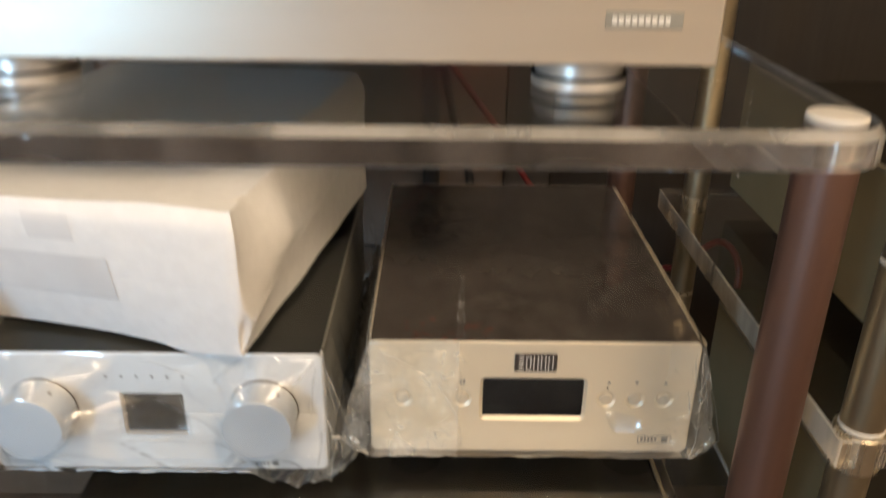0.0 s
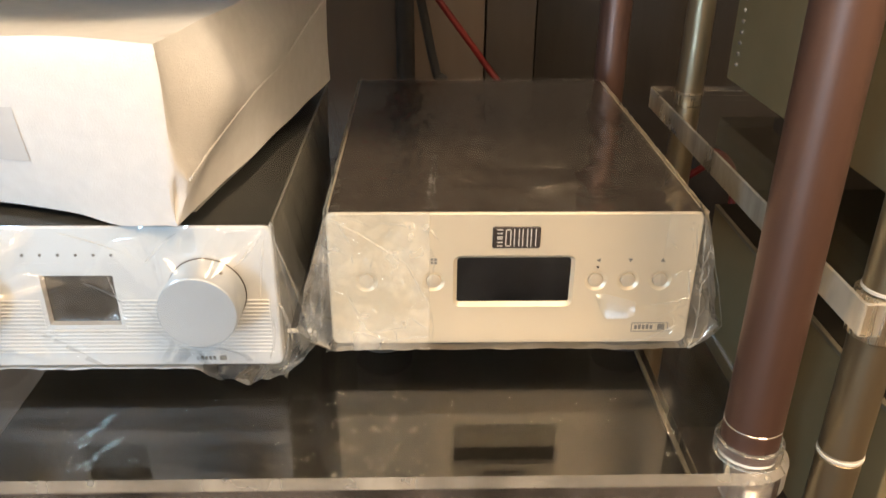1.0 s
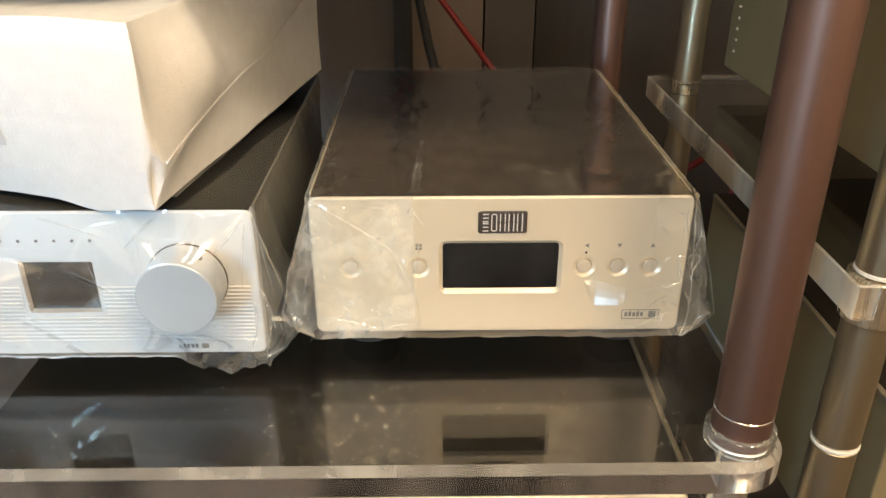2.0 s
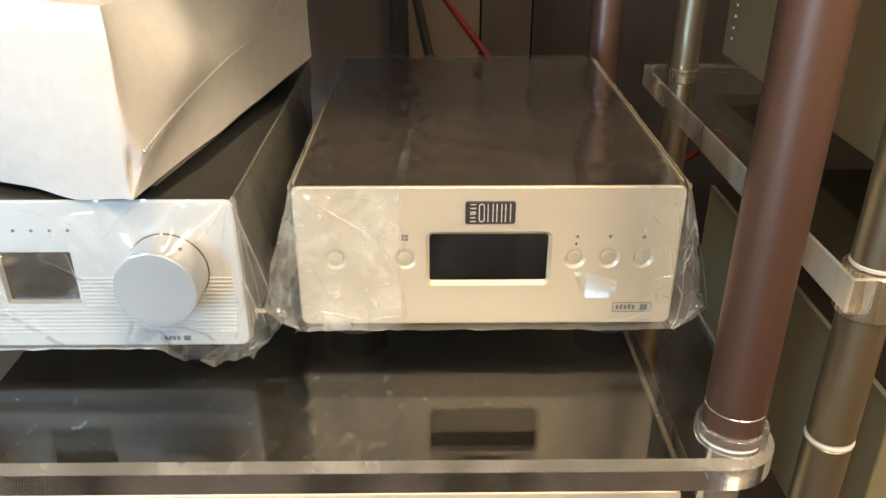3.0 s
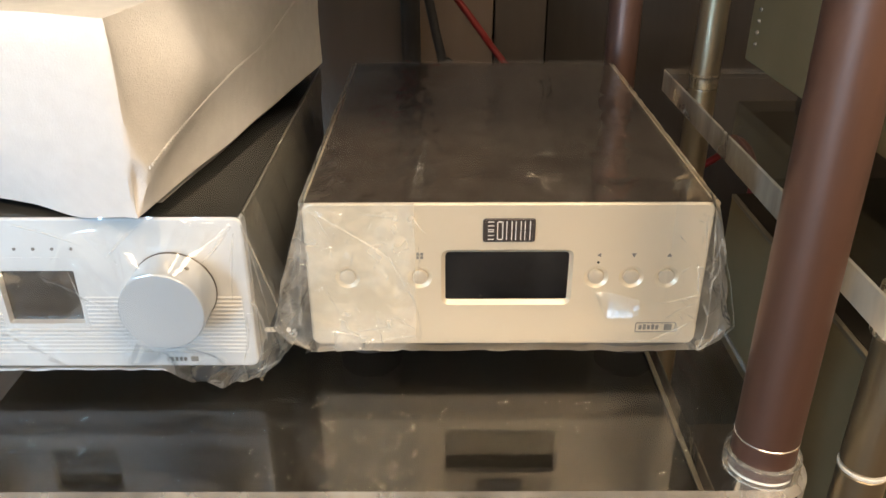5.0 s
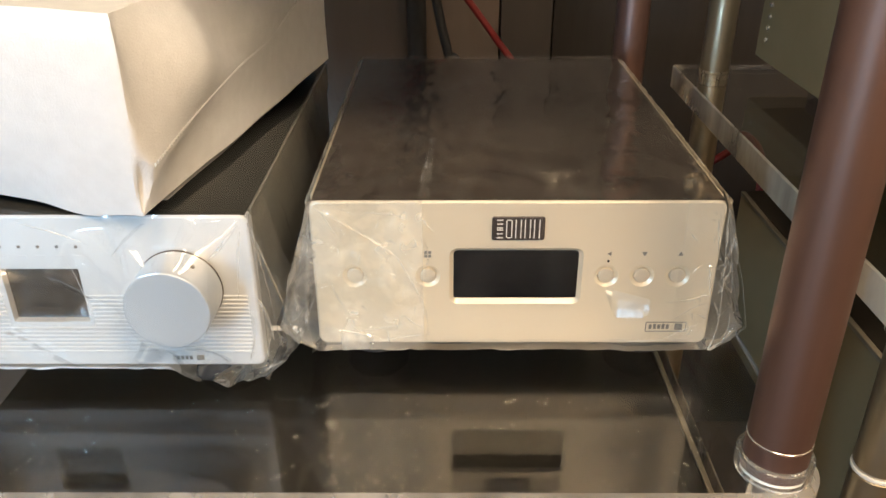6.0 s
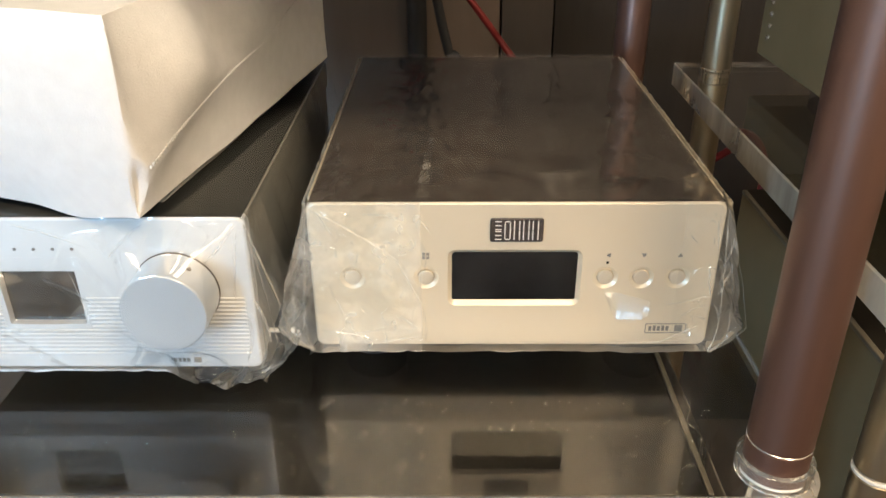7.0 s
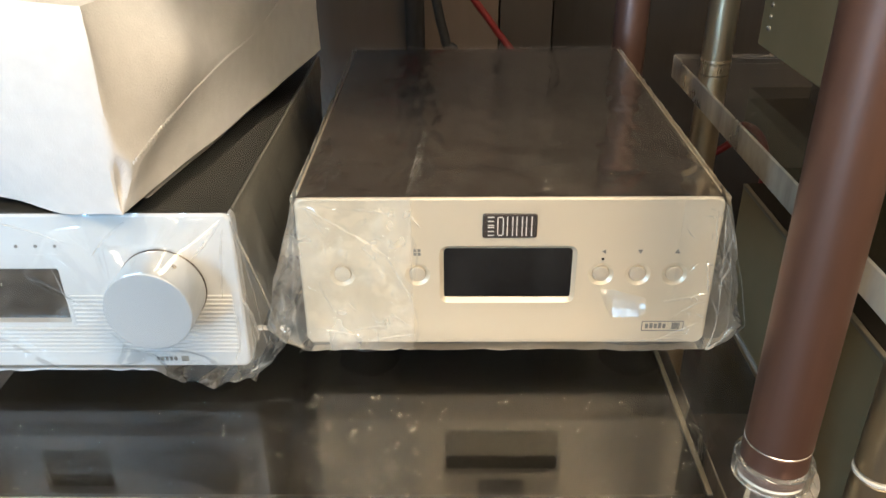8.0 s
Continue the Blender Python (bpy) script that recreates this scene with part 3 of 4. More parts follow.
def triangle(unit, x, z, s, turn):
    bm = bmesh.new()
    vs = [bm.verts.new((x + s * math.sin(a + turn), -0.0004, z + s * math.cos(a + turn))) for a in (0, 2 * math.pi / 3, 4 * math.pi / 3)]
    face = bm.faces.new(vs)
    ext = bmesh.ops.extrude_face_region(bm, geom=[face])["geom"]
    bmesh.ops.translate(bm, vec=(0, 0.0007, 0), verts=[g for g in ext if isinstance(g, bmesh.types.BMVert)])
    return part("symbol", bm, INK, unit)


def badge(unit, x0, x1, z0, z1, mat_plate, mat_bars):
    """A dark plate with two rows of plain pale marks: bars, hoops and one tall hoop through both rows."""
    plate = part("badge", slab(x1 - x0, z1 - z0, 0.0014, ((0, 0), (0, 0.0008), (0.0004, 0.0011)), Matrix.Translation(((x0 + x1) / 2, 0, (z0 + z1) / 2)) @ FRONT, 4), mat_plate, unit, "small dark badge with pale strokes")
    line = 0.00055
    cell, high = (x1 - x0 - 0.0036) / 5, (z1 - z0 - 0.0034) / 2

    def bar(a, b, c, e):
        part("stroke", box(a, b, -0.0014, -0.0009, c, e), mat_bars, plate)

    for col in range(5):
        a = x0 + 0.0018 + col * cell + 0.0008
        b = a + cell - 0.0016
        for row in range(2):
            c = z0 + 0.0014 + row * (high + 0.0006)
            e = c + high
            if col == 1:
                if row == 0:
                    e += high + 0.0006
                    bar(a, a + line, c + line, e - line), bar(b - line, b, c + line, e - line), bar(a + line, b - line, c, c + line), bar(a + line, b - line, e - line, e)
            elif col == 0:
                for n in range(3):
                    bar(a, b, c + n * (high - line) / 2, c + n * (high - line) / 2 + line)
            else:
                bar(a, a + line, c, e), bar(b - line, b, c, e)
    return plate


def unit_d():
    """The champagne unit: five buttons, a black display, wrapped in film."""
    w, d, zb, zt = 0.220, 0.299, 0.018, 0.107
    u = thing("network_player", "champagne silver hi-fi unit with black display wrapped in clear film", "hi-fi unit")
    u["group"] = "wrapped hi-fi units"
    disp = (-0.0358, 0.0368, 0.0444, 0.0793, 0.0022, 0.0026, 0.0045)
    knobs = (-0.0875, -0.0475, 0.0500, 0.0695, 0.0890)
    part("front_panel", front_plate(w, zb, zt, 0.0, 0.008, [disp], [(x, 0.0622, 0.0068) for x in knobs]), ALU, u, "champagne aluminium front panel", 11)
    part("display", box(-0.0345, 0.0355, 0.0019, 0.004, 0.0475, 0.0780), GLASS_BLACK, u, "black display window")
    casing(u, w, d, zb, zt, ALU, TOP_BLACK, SIDE_GREY)
    for x in knobs:
        at = Matrix.Translation((x, 0, 0.0622)) @ FRONT
        part("button", lathe([(0.0044, -0.0028), (0.0044, -0.0005), (0.0042, -0.0001), (0.0036, 0.0001), (0.0015, 0.0001)], at, 40), BUTTON, u, "round metal push button")
    for dx in (-1, 1):
        for dz in (-1, 1):
            printed(u, "symbol", -0.0475 + dx * 0.0011 - 0.0008, -0.0475 + dx * 0.0011 + 0.0008, 0.0757 + dz * 0.0011 - 0.0008, 0.0757 + dz * 0.0011 + 0.0008)
    part("symbol", ring(0.0013, 0.0016, 0, 0.0004, Matrix.Translation((-0.0875, 0, 0.0757)) @ FRONT, 20, 0.0001), INK_PALE, u)
    printed(u, "symbol", -0.0877, -0.0873, 0.0757, 0.0782, INK_PALE)
    triangle(u, 0.0508, 0.0760, 0.0014, -math.pi / 2)
    triangle(u, 0.0695, 0.0762, 0.0016, math.pi)
    triangle(u, 0.0890, 0.0757, 0.0016, 0)
    part("indicator", lathe([(0.0007, 0), (0.0007, 0.0004), (0.0004, 0.0006)], Matrix.Translation((0.0503, 0, 0.0715)) @ FRONT, 16), GLASS_BLACK, u)
    badge(u, -0.0133, 0.0148, 0.0845, 0.0982, BADGE, WHITE_CAP)
    # outlined model plate
    for a, b, c, e in ((0.0752, 0.0978, 0.0322, 0.0326), (0.0752, 0.0978, 0.0262, 0.0266), (0.0750, 0.0754, 0.0266, 0.0322), (0.0976, 0.0980, 0.0266, 0.0322)):
        printed(u, "plate_line", a, b, c, e)
    for k in range(5):
        printed(u, "plate_bar", 0.0770 + k * 0.0024, 0.0786 + k * 0.0024, 0.0280, 0.0308 + 0.0004 * (k % 2))
    printed(u, "plate_bar", 0.0915, 0.0958, 0.0274, 0.0314)
    film(u, "plastic_wrap", w + 0.001, -0.0016, d + 0.004, 0.0165, zt + 0.0006, 0.0175, 3.1, "clear crinkled plastic wrap", hang=0.7)
    for x0, x1, width, mat in ((-0.0512, -0.0460, 0.0009, FILM_FOLD), (-0.0468, -0.0450, 0.0007, FILM_FOLD), (-0.0490, -0.0455, 0.0022, FILM_LOW)):
        pts = [(x0 + (x1 - x0) * (k / 12) ** 1.4 + 0.0006 * math.sin(k * 1.7 + x0 * 900), 0.001 + 0.0076 * k, zt + 0.0018 + 0.0002 * math.sin(k)) for k in range(13)]
        ribbon(u, "film_fold", pts, width, mat, (0, 0, 1), "raised fold in the film")
    ribbon(u, "film_fold", [(-0.0495 + 0.002 * math.sin(k), -0.0030, 0.020 + 0.0068 * k) for k in range(13)], 0.0012, FILM, (0, -1, 0), "raised fold in the film")
    rng = random.Random(2)
    for x0, z0, x1, z1 in ((-0.107, 0.104, -0.062, 0.074), (-0.104, 0.1035, -0.094, 0.086), (-0.097, 0.1045, -0.084, 0.0985), (-0.080, 0.1015, -0.058, 0.0985),
                           (-0.064, 0.076, -0.052, 0.050), (-0.052, 0.1005, -0.044, 0.090), (-0.054, 0.056, -0.050, 0.046), (-0.100, 0.060, -0.094, 0.044),
                           (-0.106, 0.030, -0.070, 0.022), (-0.090, 0.028, -0.058, 0.034), (-0.075, 0.0215, -0.046, 0.026), (-0.062, 0.040, -0.050, 0.030),
                           (0.084, 0.047, 0.106, 0.052), (0.090, 0.036, 0.107, 0.047), (0.083, 0.022, 0.105, 0.034), (0.104, 0.072, 0.108, 0.050), (0.105, 0.098, 0.1085, 0.074), (0.06, 0.0205, 0.10, 0.0225)):
        fold(u, x0, z0, x1, z1, -0.0030, rng.uniform(0.0003, 0.0008), rng)
    # Short milky creases scattered in place of small bright glints.
    for k in range(46):
        x, z = rng.uniform(-0.107, -0.052), 0.020 + 0.082 * rng.random() ** 1.3
        if k % 3 == 0:
            x = rng.uniform(0.096, 0.108)
        turn, reach = rng.gauss(1.9, 0.7), rng.uniform(0.002, 0.0075)
        fold(u, x, z, x + reach * math.cos(turn), min(0.1015, z + reach * math.sin(turn)), -0.0034, rng.uniform(0.0002, 0.0007), rng)
    # Milky pleats tilted at the window stand in for its bright reflection.
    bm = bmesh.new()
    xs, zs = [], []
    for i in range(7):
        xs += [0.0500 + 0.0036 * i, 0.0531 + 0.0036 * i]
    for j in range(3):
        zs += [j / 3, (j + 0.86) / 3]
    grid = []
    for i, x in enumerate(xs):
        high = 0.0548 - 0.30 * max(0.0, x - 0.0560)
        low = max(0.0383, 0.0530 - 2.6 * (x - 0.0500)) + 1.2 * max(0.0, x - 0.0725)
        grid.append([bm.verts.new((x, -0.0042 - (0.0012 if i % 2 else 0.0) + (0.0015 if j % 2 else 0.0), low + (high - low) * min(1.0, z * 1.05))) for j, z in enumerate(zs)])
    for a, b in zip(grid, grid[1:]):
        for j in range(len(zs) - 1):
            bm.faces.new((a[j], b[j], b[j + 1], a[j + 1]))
    part("film_highlight", bm, FILM_HIGHLIGHT, u, "milky film patch in place of a window reflection", 35, (0, -1, 0)).visible_shadow = False
    for k in range(22):
        sx = -1 if k % 2 else 1
        z = rng.uniform(0.018, 0.085)
        x = sx * (0.1105 + 0.0115 * max(0.0, min(1.0, (0.095 - z) / 0.06)) * rng.uniform(0.3, 1.0))
        fold(u, x, z, x + sx * rng.uniform(-0.006, 0.003), z + rng.uniform(-0.006, 0.022), rng.uniform(-0.002, 0.003), rng.uniform(0.0003, 0.0009), rng)
    for sx in (-1, 1):
        edge_folds(u, sx, w / 2, 0.0175, 0.0165, zt, rng)
    part("film_tail", box(-0.138, -0.123, 0.003, 0.006, 0.0245, 0.0263, 0.0005), WHITE_CAP, u, "pale twisted end of the film")
    return u


def unit_a(m):
    """The silver amplifier: two large knobs, ribbed lower front, small window, wrapped in film."""
    w, d, zb, zt = 0.222, 0.302, 0.0155, 0.107
    u = thing("amplifier", "silver hi-fi amplifier with two large knobs wrapped in clear film", "amplifier", m)
    u["group"] = "wrapped hi-fi units"
    win = (-0.0215, 0.0195, 0.0440, 0.0765, 0.004, 0.0008, 0.0008)
    part("front_panel", front_plate(w, zb, zt, 0.0, 0.008, [win]), ALU_COOL, u, "silver aluminium front panel", 11)
    for k in range(15):
        z = 0.0245 + k * 0.0025
        spans = ((-0.104, 0.106),) if z < 0.041 else ((-0.104, -0.024), (0.022, 0.106))
        for a, b in spans:
            part("rib", box(a, b, -0.0008, 0.0005, z, z + 0.0012, 0.0003, 1), ALU_COOL, u)
    part("display", box(-0.0212, 0.0192, 0.0036, 0.006, 0.0443, 0.0762), GLASS_SMOKE_SHEEN, u, "dark display window")
    casing(u, w, d, zb, zt, SIDE_DULL, TOP_SATIN, SIDE_DULL)
    for x in (-0.0715, 0.0715):
        at = Matrix.Translation((x, 0, 0.0655)) @ FRONT
        k = part("knob", lathe([(0.0215, 0.0012), (0.0220, 0.0016), (0.0220, 0.0228), (0.0217, 0.0241), (0.0212, 0.0245), (0.0211, 0.0245)], at, 72), KNOB, u, "large round silver knob", 14)
        part("collar", ring(0.017, 0.0224, 0.0002, 0.0012, at, 64), BADGE, k, "dark gap ring")
        part("pointer", lathe([(0.0012, 0), (0.0012, 0.0006), (0.0008, 0.0008)], Matrix.Translation((x + 0.012, -0.0120, 0.0655 + 0.0186)) @ pose(0, 0, 0, 0, 33, 0) , 16), INK, k, "small dark pointer dot")
    for k in range(6):
        x = -0.028 + k * 0.0098
        part("indicator", lathe([(0.0009, 0), (0.0009, 0.0004), (0.0005, 0.0006)], Matrix.Translation((x, 0, 0.0895)) @ FRONT, 16), INK, u)
        printed(u, "caption_bar", x - 0.0028, x + 0.0028, 0.0838, 0.0846, INK_PALE)
    for k in range(5):
        printed(u, "plate_bar", 0.0600 + k * 0.0024, 0.0616 + k * 0.0024, 0.0196, 0.0220, INK)
    printed(u, "plate_bar", 0.0735, 0.0775, 0.0192, 0.0224, INK)
    film(u, "plastic_wrap", w + 0.001, -0.0010, d + 0.004, 0.0152, zt + 0.0006, 0.0175, 9.4, "clear crinkled plastic wrap", 0.5, 0.0105, 0.25, ((-0.0715, 0.0655), (0.0715, 0.0655)))
    rng = random.Random(5)
    for x0, z0, x1, z1 in ((0.106, 0.104, 0.088, 0.082), (0.107, 0.100, 0.102, 0.060), (0.060, 0.1045, 0.040, 0.086), (-0.005, 0.1045, 0.030, 0.092), (0.018, 0.078, 0.024, 0.040), (-0.02, 0.042, 0.02, 0.0405), (0.108, 0.05, 0.104, 0.022), (-0.04, 0.104, -0.06, 0.09), (0.112, 0.060, 0.118, 0.034), (0.116, 0.038, 0.110, 0.016)):
        fold(u, x0, z0, x1, z1, -0.0034, rng.uniform(0.0004, 0.0012), rng)
    edge_folds(u, 1, w / 2, 0.0175, 0.0150, zt, rng)
    # Slivers added and tilted so the window glints down onto the shelf.
    n = Vector((-0.057, -0.96, -0.270))
    for x0, z0, x1, z1, wide in ((0.0095, 0.0165, -0.002, 0.0255, 0.0030), (-0.003, 0.0265, -0.012, 0.0330, 0.0028), (-0.0125, 0.0345, -0.019, 0.0375, 0.0022),
                                 (-0.0195, 0.0385, -0.0245, 0.0405, 0.0026), (-0.026, 0.0415, -0.034, 0.0435, 0.0020), (-0.012, 0.0385, -0.020, 0.0425, 0.0010)):
        bm = bmesh.new()
        way = Vector((x1 - x0, 0, z1 - z0))
        side = Vector((-way.z, 0, way.x)).normalized() * wide
        pts = [Vector((x0, 0, z0)), Vector((x0, 0, z0)) + way * 0.55 + side * 0.8, Vector((x1, 0, z1)) + side, Vector((x1, 0, z1)) - side * 0.5, Vector((x0, 0, z0)) + way * 0.5 - side * 0.3]
        mid = Vector(((x0 + x1) / 2, 0, (z0 + z1) / 2))
        bm.faces.new([bm.verts.new(p + Vector((0, -0.0046 - (n.x * (p.x - mid.x) + n.z * (p.z - mid.z)) / n.y, 0))) for p in pts])
        part("film_fold", bm, FILM_GLINT, u, "", 35, (0, -1, 0)).visible_shadow = False
    return u


unit_d()
unit_a(pose(-0.2485, -0.018, 0))


# ---- cloth bag over a box ----
def cloth_bag():
    m = pose(-0.1865, -0.036, 0.1080, 0, 0, -8.5)
    W, D, H = 0.225, 0.300, 0.1015
    b = thing("cloth_bag", "white nonwoven dust bag round a boxed unit on the amplifier", "dust bag", m)
    bm = bmesh.new()

    def wobble(p, k):
        q = p * 14
        return Vector((noise.noise(q), noise.noise(q + Vector((5, 0, 0))), noise.noise(q + Vector((0, 9, 0))))) * k

    def sheet(f, nu, nv, k=0.0022):
        g = []
        for i in range(nu + 1):
            row = []
            for j in range(nv + 1):
                u, v = i / nu, j / nv
                p = f(u, v)
                row.append(bm.verts.new(p + wobble(p, k)))
            g.append(row)
        for i in range(nu):
            for j in range(nv):
                bm.faces.new((g[i][j], g[i + 1][j], g[i + 1][j + 1], g[i][j + 1]))

    def sag(u):
        return 0.006 * math.sin(math.pi * u)

    def low_edge(u):
        return 0.0010 + 0.0036 * ease(0.86, 0.72, u) + 0.0040 * ease(0.84, 1.0, u)

    def lip(v):
        return 0.0015 + 0.0058 * v + 0.0022 * math.sin(math.pi * v) - 0.004 * max(0.0, (v - 0.86) / 0.14) ** 2

    def face(u, v):
        back = 0.030 * (1 - v) * (1 - 0.85 * u ** 2) + 0.005 * max(0.0, (v - 0.86) / 0.14) ** 2
        return Vector((-W * (1 - u) + lip(v) * u ** 3, back - 0.004 * math.sin(math.pi * v) + 0.0003 * math.exp(-((v - 0.5) / 0.012) ** 2), low_edge(u) * (1 - v) + v * H))

    # front, top, left, rear, underside
    sheet(face, 34, 50)
    sheet(lambda u, v: Vector((-W * (1 - u) + lip(1) * u ** 3, 0.005 + v * (D - 0.005), H - sag(u) * math.sin(math.pi * v))), 34, 40)
    sheet(lambda u, v: Vector((-W, u * D, v * H)), 16, 10)
    sheet(lambda u, v: Vector((-W * (1 - u), D, v * H)), 16, 10)
    sheet(lambda u, v: Vector((-W * (1 - u), 0.032 + v * (D - 0.032), 0.001)), 12, 12)

    # right side: upper cloth hangs out to a stitched ridge, lower cloth folds back in
    NOTCH, TURN = 0.36, 0.10

    def along(u):
        return max(0.0, (u - TURN) / (1 - TURN))

    def ridge(u):
        s = along(u)
        tip = Vector((0.0108 + 0.018 * ((1 - s) ** 1.3 - (1 - s)), 0.0087 + s * (D - 0.0087), 0.0282 + 0.0468 * s + 0.003 * math.sin(8 * s)))
        if u < TURN:
            k = u / TURN
            tip = face(1, NOTCH).lerp(tip, k) + Vector((0, -0.001, 0.0022)) * math.sin(math.pi * k)
        return tip

    def upper(u, v):
        s = along(u)
        a = Vector((lip(1), 0.005 + s * (D - 0.005), H))
        p = a.lerp(ridge(u), v)
        if u < TURN:
            p += (face(1, 1 - (1 - NOTCH) * v) - a.lerp(face(1, NOTCH), v)) * (1 - u / TURN)
        p.x -= 0.0045 * max(0.0, 1 - abs(s - 0.22 - 0.13 * v) / 0.10) * math.sin(math.pi * min(1.0, v * 1.15))
        p.x += 0.007 * math.sin(math.pi * v) * ease(0.0, 0.20, s) * ease(0.75, 0.20, s)
        p.x += 0.006 * math.sin(math.pi * v) * (1 - 0.4 * s) * min(1.0, s * 5) - 0.007 * math.exp(-((s - 0.30 - 0.10 * v) / 0.09) ** 2) * math.sin(math.pi * v) + 0.003 * math.sin(11 * s + 2 * v) * v * (1 - v) * min(1.0, s * 6)
        return p

    def lower(u, v):
        s = along(u)
        a = face(1, 0).lerp(Vector((0.011, D, 0.009)), s)
        p = ridge(u).lerp(a, v)
        if u < TURN:
            p += (face(1, NOTCH * (1 - v)) - face(1, NOTCH).lerp(face(1, 0), v)) * (1 - u / TURN)
            p += Vector((-0.004, 0.003, 0)) * math.sin(math.pi * v) * math.sin(math.pi * u / TURN)
        p.x -= 0.003 * math.sin(math.pi * v) * (1 - s) * min(1.0, s * 8)
        return p

    sheet(upper, 60, 32)
    sheet(lower, 60, 18)
    bmesh.ops.remove_doubles(bm, verts=bm.verts[:], dist=0.0004)
    for _ in range(3):
        soft = [v for v in bm.verts if v.co.x > -0.012 and v.co.y < 0.022 and 0.007 < v.co.z < H - 0.006]
        bmesh.ops.smooth_vert(bm, verts=soft, factor=0.5, use_axis_x=True, use_axis_y=True, use_axis_z=True)
    part("cloth", bm, CLOTH, b, "white nonwoven cloth", 42)
    sm = bmesh.new()
    for k in range(110):
        s = TURN + (1 - TURN) * k / 110
        p = upper(s, 0.965) + Vector((0.0007, -0.0003, 0.0))
        w = (upper(min(s + 0.01, 1), 0.965) - upper(max(s - 0.01, 0), 0.965)).normalized()
        c = bmesh.ops.create_cube(sm, size=1, matrix=Matrix.Translation(p) @ w.to_track_quat("X", "Z").to_matrix().to_4x4() @ Matrix.Diagonal((0.0014, 0.0007, 0.0014, 1)))
    part("stitched_seam", sm, CLOTH, b, "row of pressed stitches")
    # pale print on the front cloth
    for a, c, e, g in ((0.445, 0.575, 0.755, 0.925), (0.27, 0.655, 0.325, 0.645)):
        bm = bmesh.new()
        sheet(lambda u, v: face(a + (c - a) * u, e + (g - e) * v) + Vector((0, -0.0006, 0)), 24, 8)
        part("print", bm, INK_PALE, b, "pale grey printed patch")
    return b


bag = cloth_bag()

# ---- large unit on the upper shelf ----
def upper_unit():
    u = thing("hifi_component", "full-width silver hi-fi component standing on the upper shelf", "hi-fi unit", pose(-0.139, -0.045, 0.279))
    w, zb, zt, d = 0.428, 0.017, 0.165, 0.40
    part("front_panel", front_plate(w, zb, zt, 0.0, 0.010, [], r=0.002), ALU_UPPER, u, "satin silver front panel", 11)
    part("body", box(-w / 2 + 0.003, w / 2 - 0.003, 0.0105, d, zb + 0.003, zt - 0.002, 0.002), SIDE_GREY, u, "metal casing")
    for x in (-0.150, 0.150):
        for y in (0.034, d - 0.04):
            f = part("foot", lathe([(0.0245, 0), (0.0258, 0.001), (0.0258, 0.006), (0.0240, 0.0075), (0.0240, 0.013), (0.021, 0.0195)], pose(x, y, 0), 56), FOOT_METAL, u, "round silver foot")
            part("foot_pad", lathe([(0.0262, 0.0062), (0.0264, 0.0066), (0.0264, 0.0072), (0.0262, 0.0075)], pose(x, y, 0), 56), RUBBER, f)
    part("model_plate", slab(0.0385, 0.0085, 0.0008, ((0, 0), (0, 0.0005), (0.0002, 0.0007)), Matrix.Translation((0.1745, 0, 0.0395)) @ FRONT, 3), SIDE_GREY, u, "small grey model plate")
    for k in range(9):
        part("plate_bar", box(0.1585 + k * 0.0033, 0.1608 + k * 0.0033, -0.0010, -0.0006, 0.0377, 0.0412), WHITE_CAP, u)
    for k in range(4):
        part("plate_bar", box(-0.158 + k * 0.0045, -0.1555 + k * 0.0045, -0.0003, 0.0004, 0.0490, 0.0560), INK, u)
    # Self-lit strip added in place of an unidentified red glow behind the casing.
    part("red_strip", box(0.050, 0.142, 0.300, 0.306, 0.0030, 0.0202, 0.0008), RED_GLOW, u, "self-lit dim red strip under the casing")
    return u


upper_unit()


# ---- unit on the shelf below ----
def lower_unit():
    u = thing("hifi_component", "full-width silver component with dark lid on the lower shelf", "hi-fi unit", pose(-0.118, -0.012, -0.252))
    w, d = 0.500, 0.36
    part("front_panel", front_plate(w, 0.016, 0.1470, 0.0, 0.008, []), ALU, u, "satin silver front panel")
    part("body", box(-w / 2 + 0.001, w / 2 - 0.001, 0.0085, d, 0.018, 0.1448, 0.001), DARK, u)
    part("top_plate", box(-w / 2 + 0.005, w / 2 - 0.005, 0.0085, d - 0.003, 0.145, 0.1495, 0.0005), LID_DARK, u, "dark lid")
    part("rim", box(w / 2 - 0.0036, w / 2, 0.0085, d, 0.1488, 0.150, 0.0003), EDGE_DIM, u, "champagne edge strip")
    for x in (-0.17, 0.17):
        for y in (0.04, d - 0.04):
            foot_part(u, x, y, 0.018)
    return u


lower_unit()


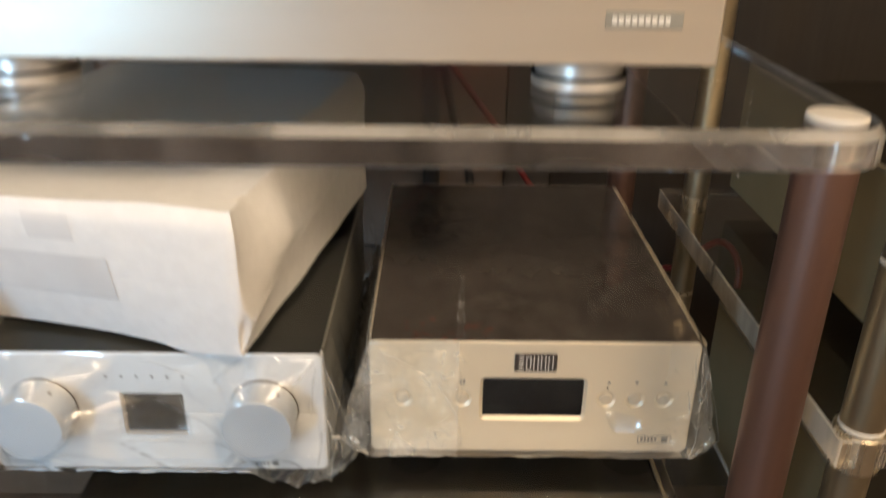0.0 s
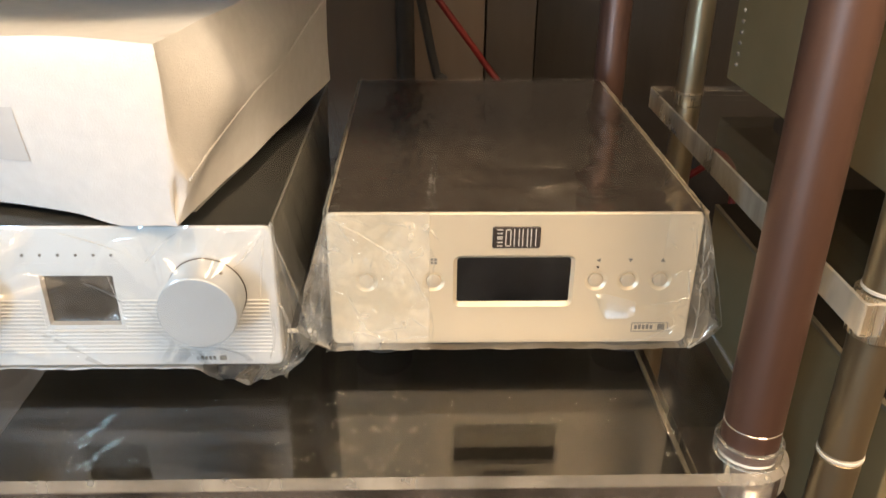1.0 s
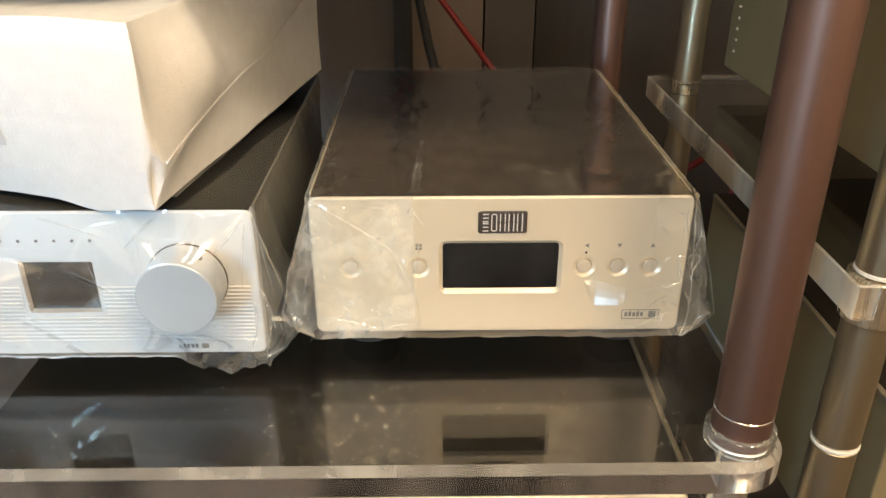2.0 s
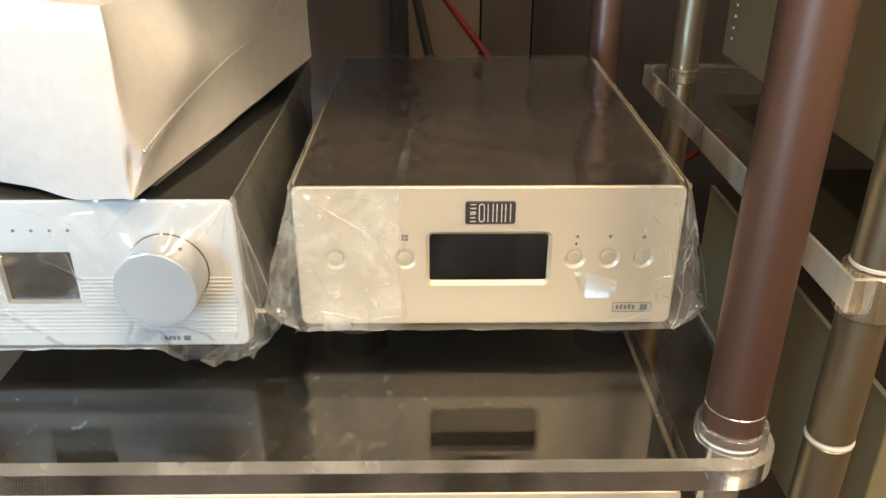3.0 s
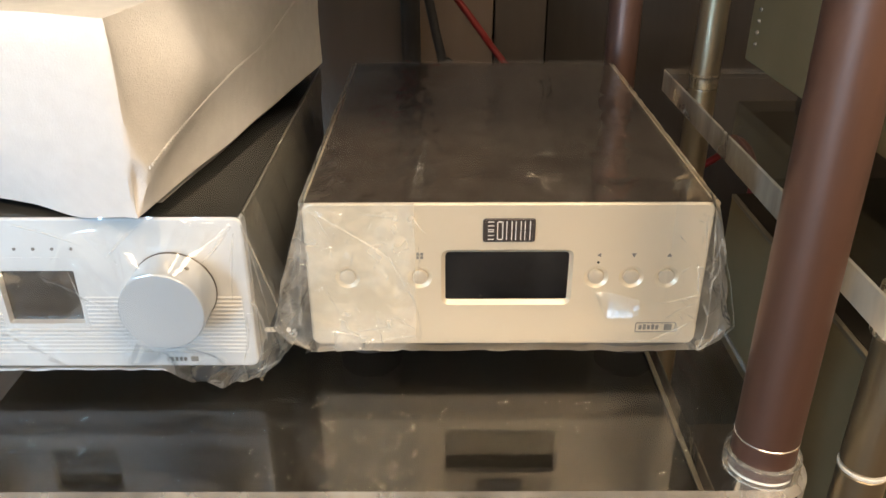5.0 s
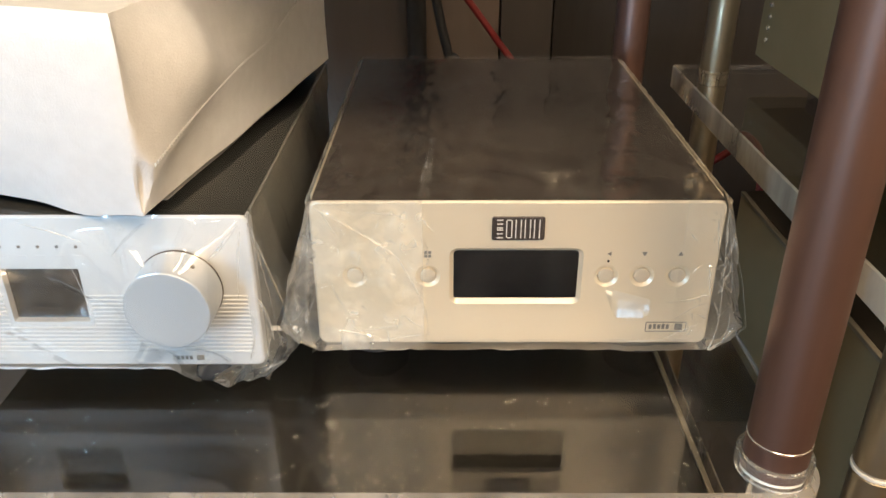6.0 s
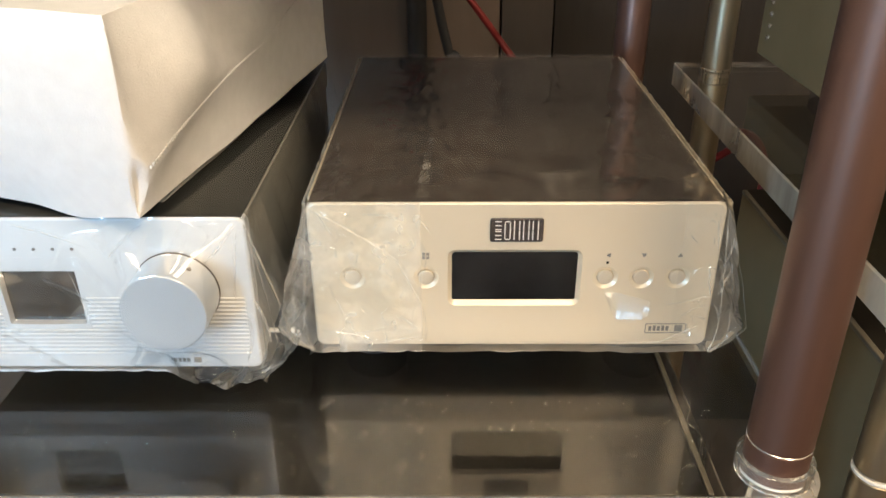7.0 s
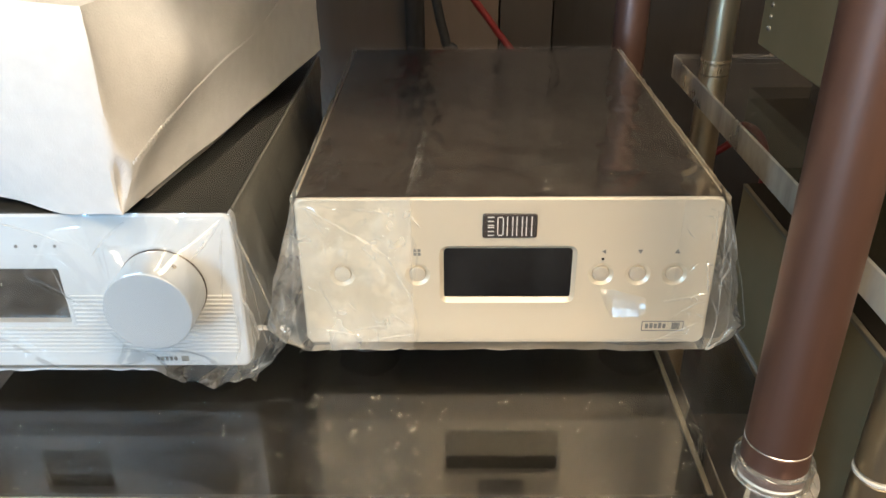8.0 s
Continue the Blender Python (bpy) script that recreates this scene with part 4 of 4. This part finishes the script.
# ---- units on the neighbouring rack ----
def side_unit(name, label, x, y, z, w, d, h, mat, studs, lid=False):
    u = thing(name, label, "hi-fi unit", pose(x, y, z))
    part("casing", box(0, w, 0, d, 0.018, h, 0.0015), mat, u, "painted metal casing")
    part("lid_edge", box(-0.0008, 0.003, 0.002, d - 0.002, h - 0.0022, h + 0.0012, 0.0004), EDGE_DIM, u)
    if lid:
        part("lid", box(0.0036, w - 0.002, 0.001, d - 0.001, h + 0.0002, h + 0.0010), LID_DARK, u, "matt black lid")
    for fx in (0.05, w - 0.05):
        for fy in (0.05, d - 0.05):
            foot_part(u, fx, fy, 0.019)
    for k in range(studs):
        part("stud", lathe([(0.0022, 0), (0.0020, 0.0012), (0.0010, 0.0020)], Matrix.Translation((0, d - 0.020, 0.035 + k * 0.0092)) @ pose(0, 0, 0, 0, -90, 0), 14), CHROME, u, "bright round stud")
    return u


side_unit("power_amplifier", "olive grey metal amplifier casing on the champagne rack", 0.222, -0.06, 0.094, 0.43, 0.352, 0.121, OLIVE, 8, True)
side_unit("power_amplifier", "dark metal amplifier casing on the lower champagne shelf", 0.220, -0.06, -0.160, 0.43, 0.322, 0.160, OLIVE, 0, True)


# ---- cables behind the racks ----
RED_LINE = [(-0.119, 0.55, 0.25), (-0.013, 0.55, 0.1115), (0.0115, 0.55, 0.0795), (0.0335, 0.55, 0.0505), (0.095, 0.53, -0.02), (0.19, 0.48, -0.060), (0.2300, 0.45, -0.055), (0.2498, 0.43, -0.0368), (0.2679, 0.42, -0.019), (0.2775, 0.41, -0.0178), (0.2857, 0.40, -0.0271), (0.2896, 0.39, -0.045), (0.293, 0.385, -0.07), (0.34, 0.38, -0.11), (0.46, 0.37, -0.13), (0.50, 0.36, FLOOR + 0.01)]
BLACK_LINE = [(-0.078, 0.55, 0.25), (-0.049, 0.55, 0.112), (-0.0415, 0.55, 0.076), (-0.0355, 0.55, 0.051), (-0.020, 0.55, -0.03), (-0.02, 0.55, FLOOR + 0.01)]


def cable(name, pts, r, mat, label):
    return tagged(part(name, tube(pts, r), mat), label, "cable")


cable("red_cable", RED_LINE, 0.0040, RED_CABLE, "red audio cable hanging behind the rack")
cable("black_cable", [(-0.0745, 0.640, 0.50), (-0.0755, 0.640, 0.2), (-0.0745, 0.640, 0.0), (-0.0745, 0.640, FLOOR + 0.02)], 0.0125, BLACK_CABLE, "thick black cable hanging down the back panels")
cable("black_cable", BLACK_LINE, 0.0055, BLACK_CABLE, "black power cable hanging behind the rack")
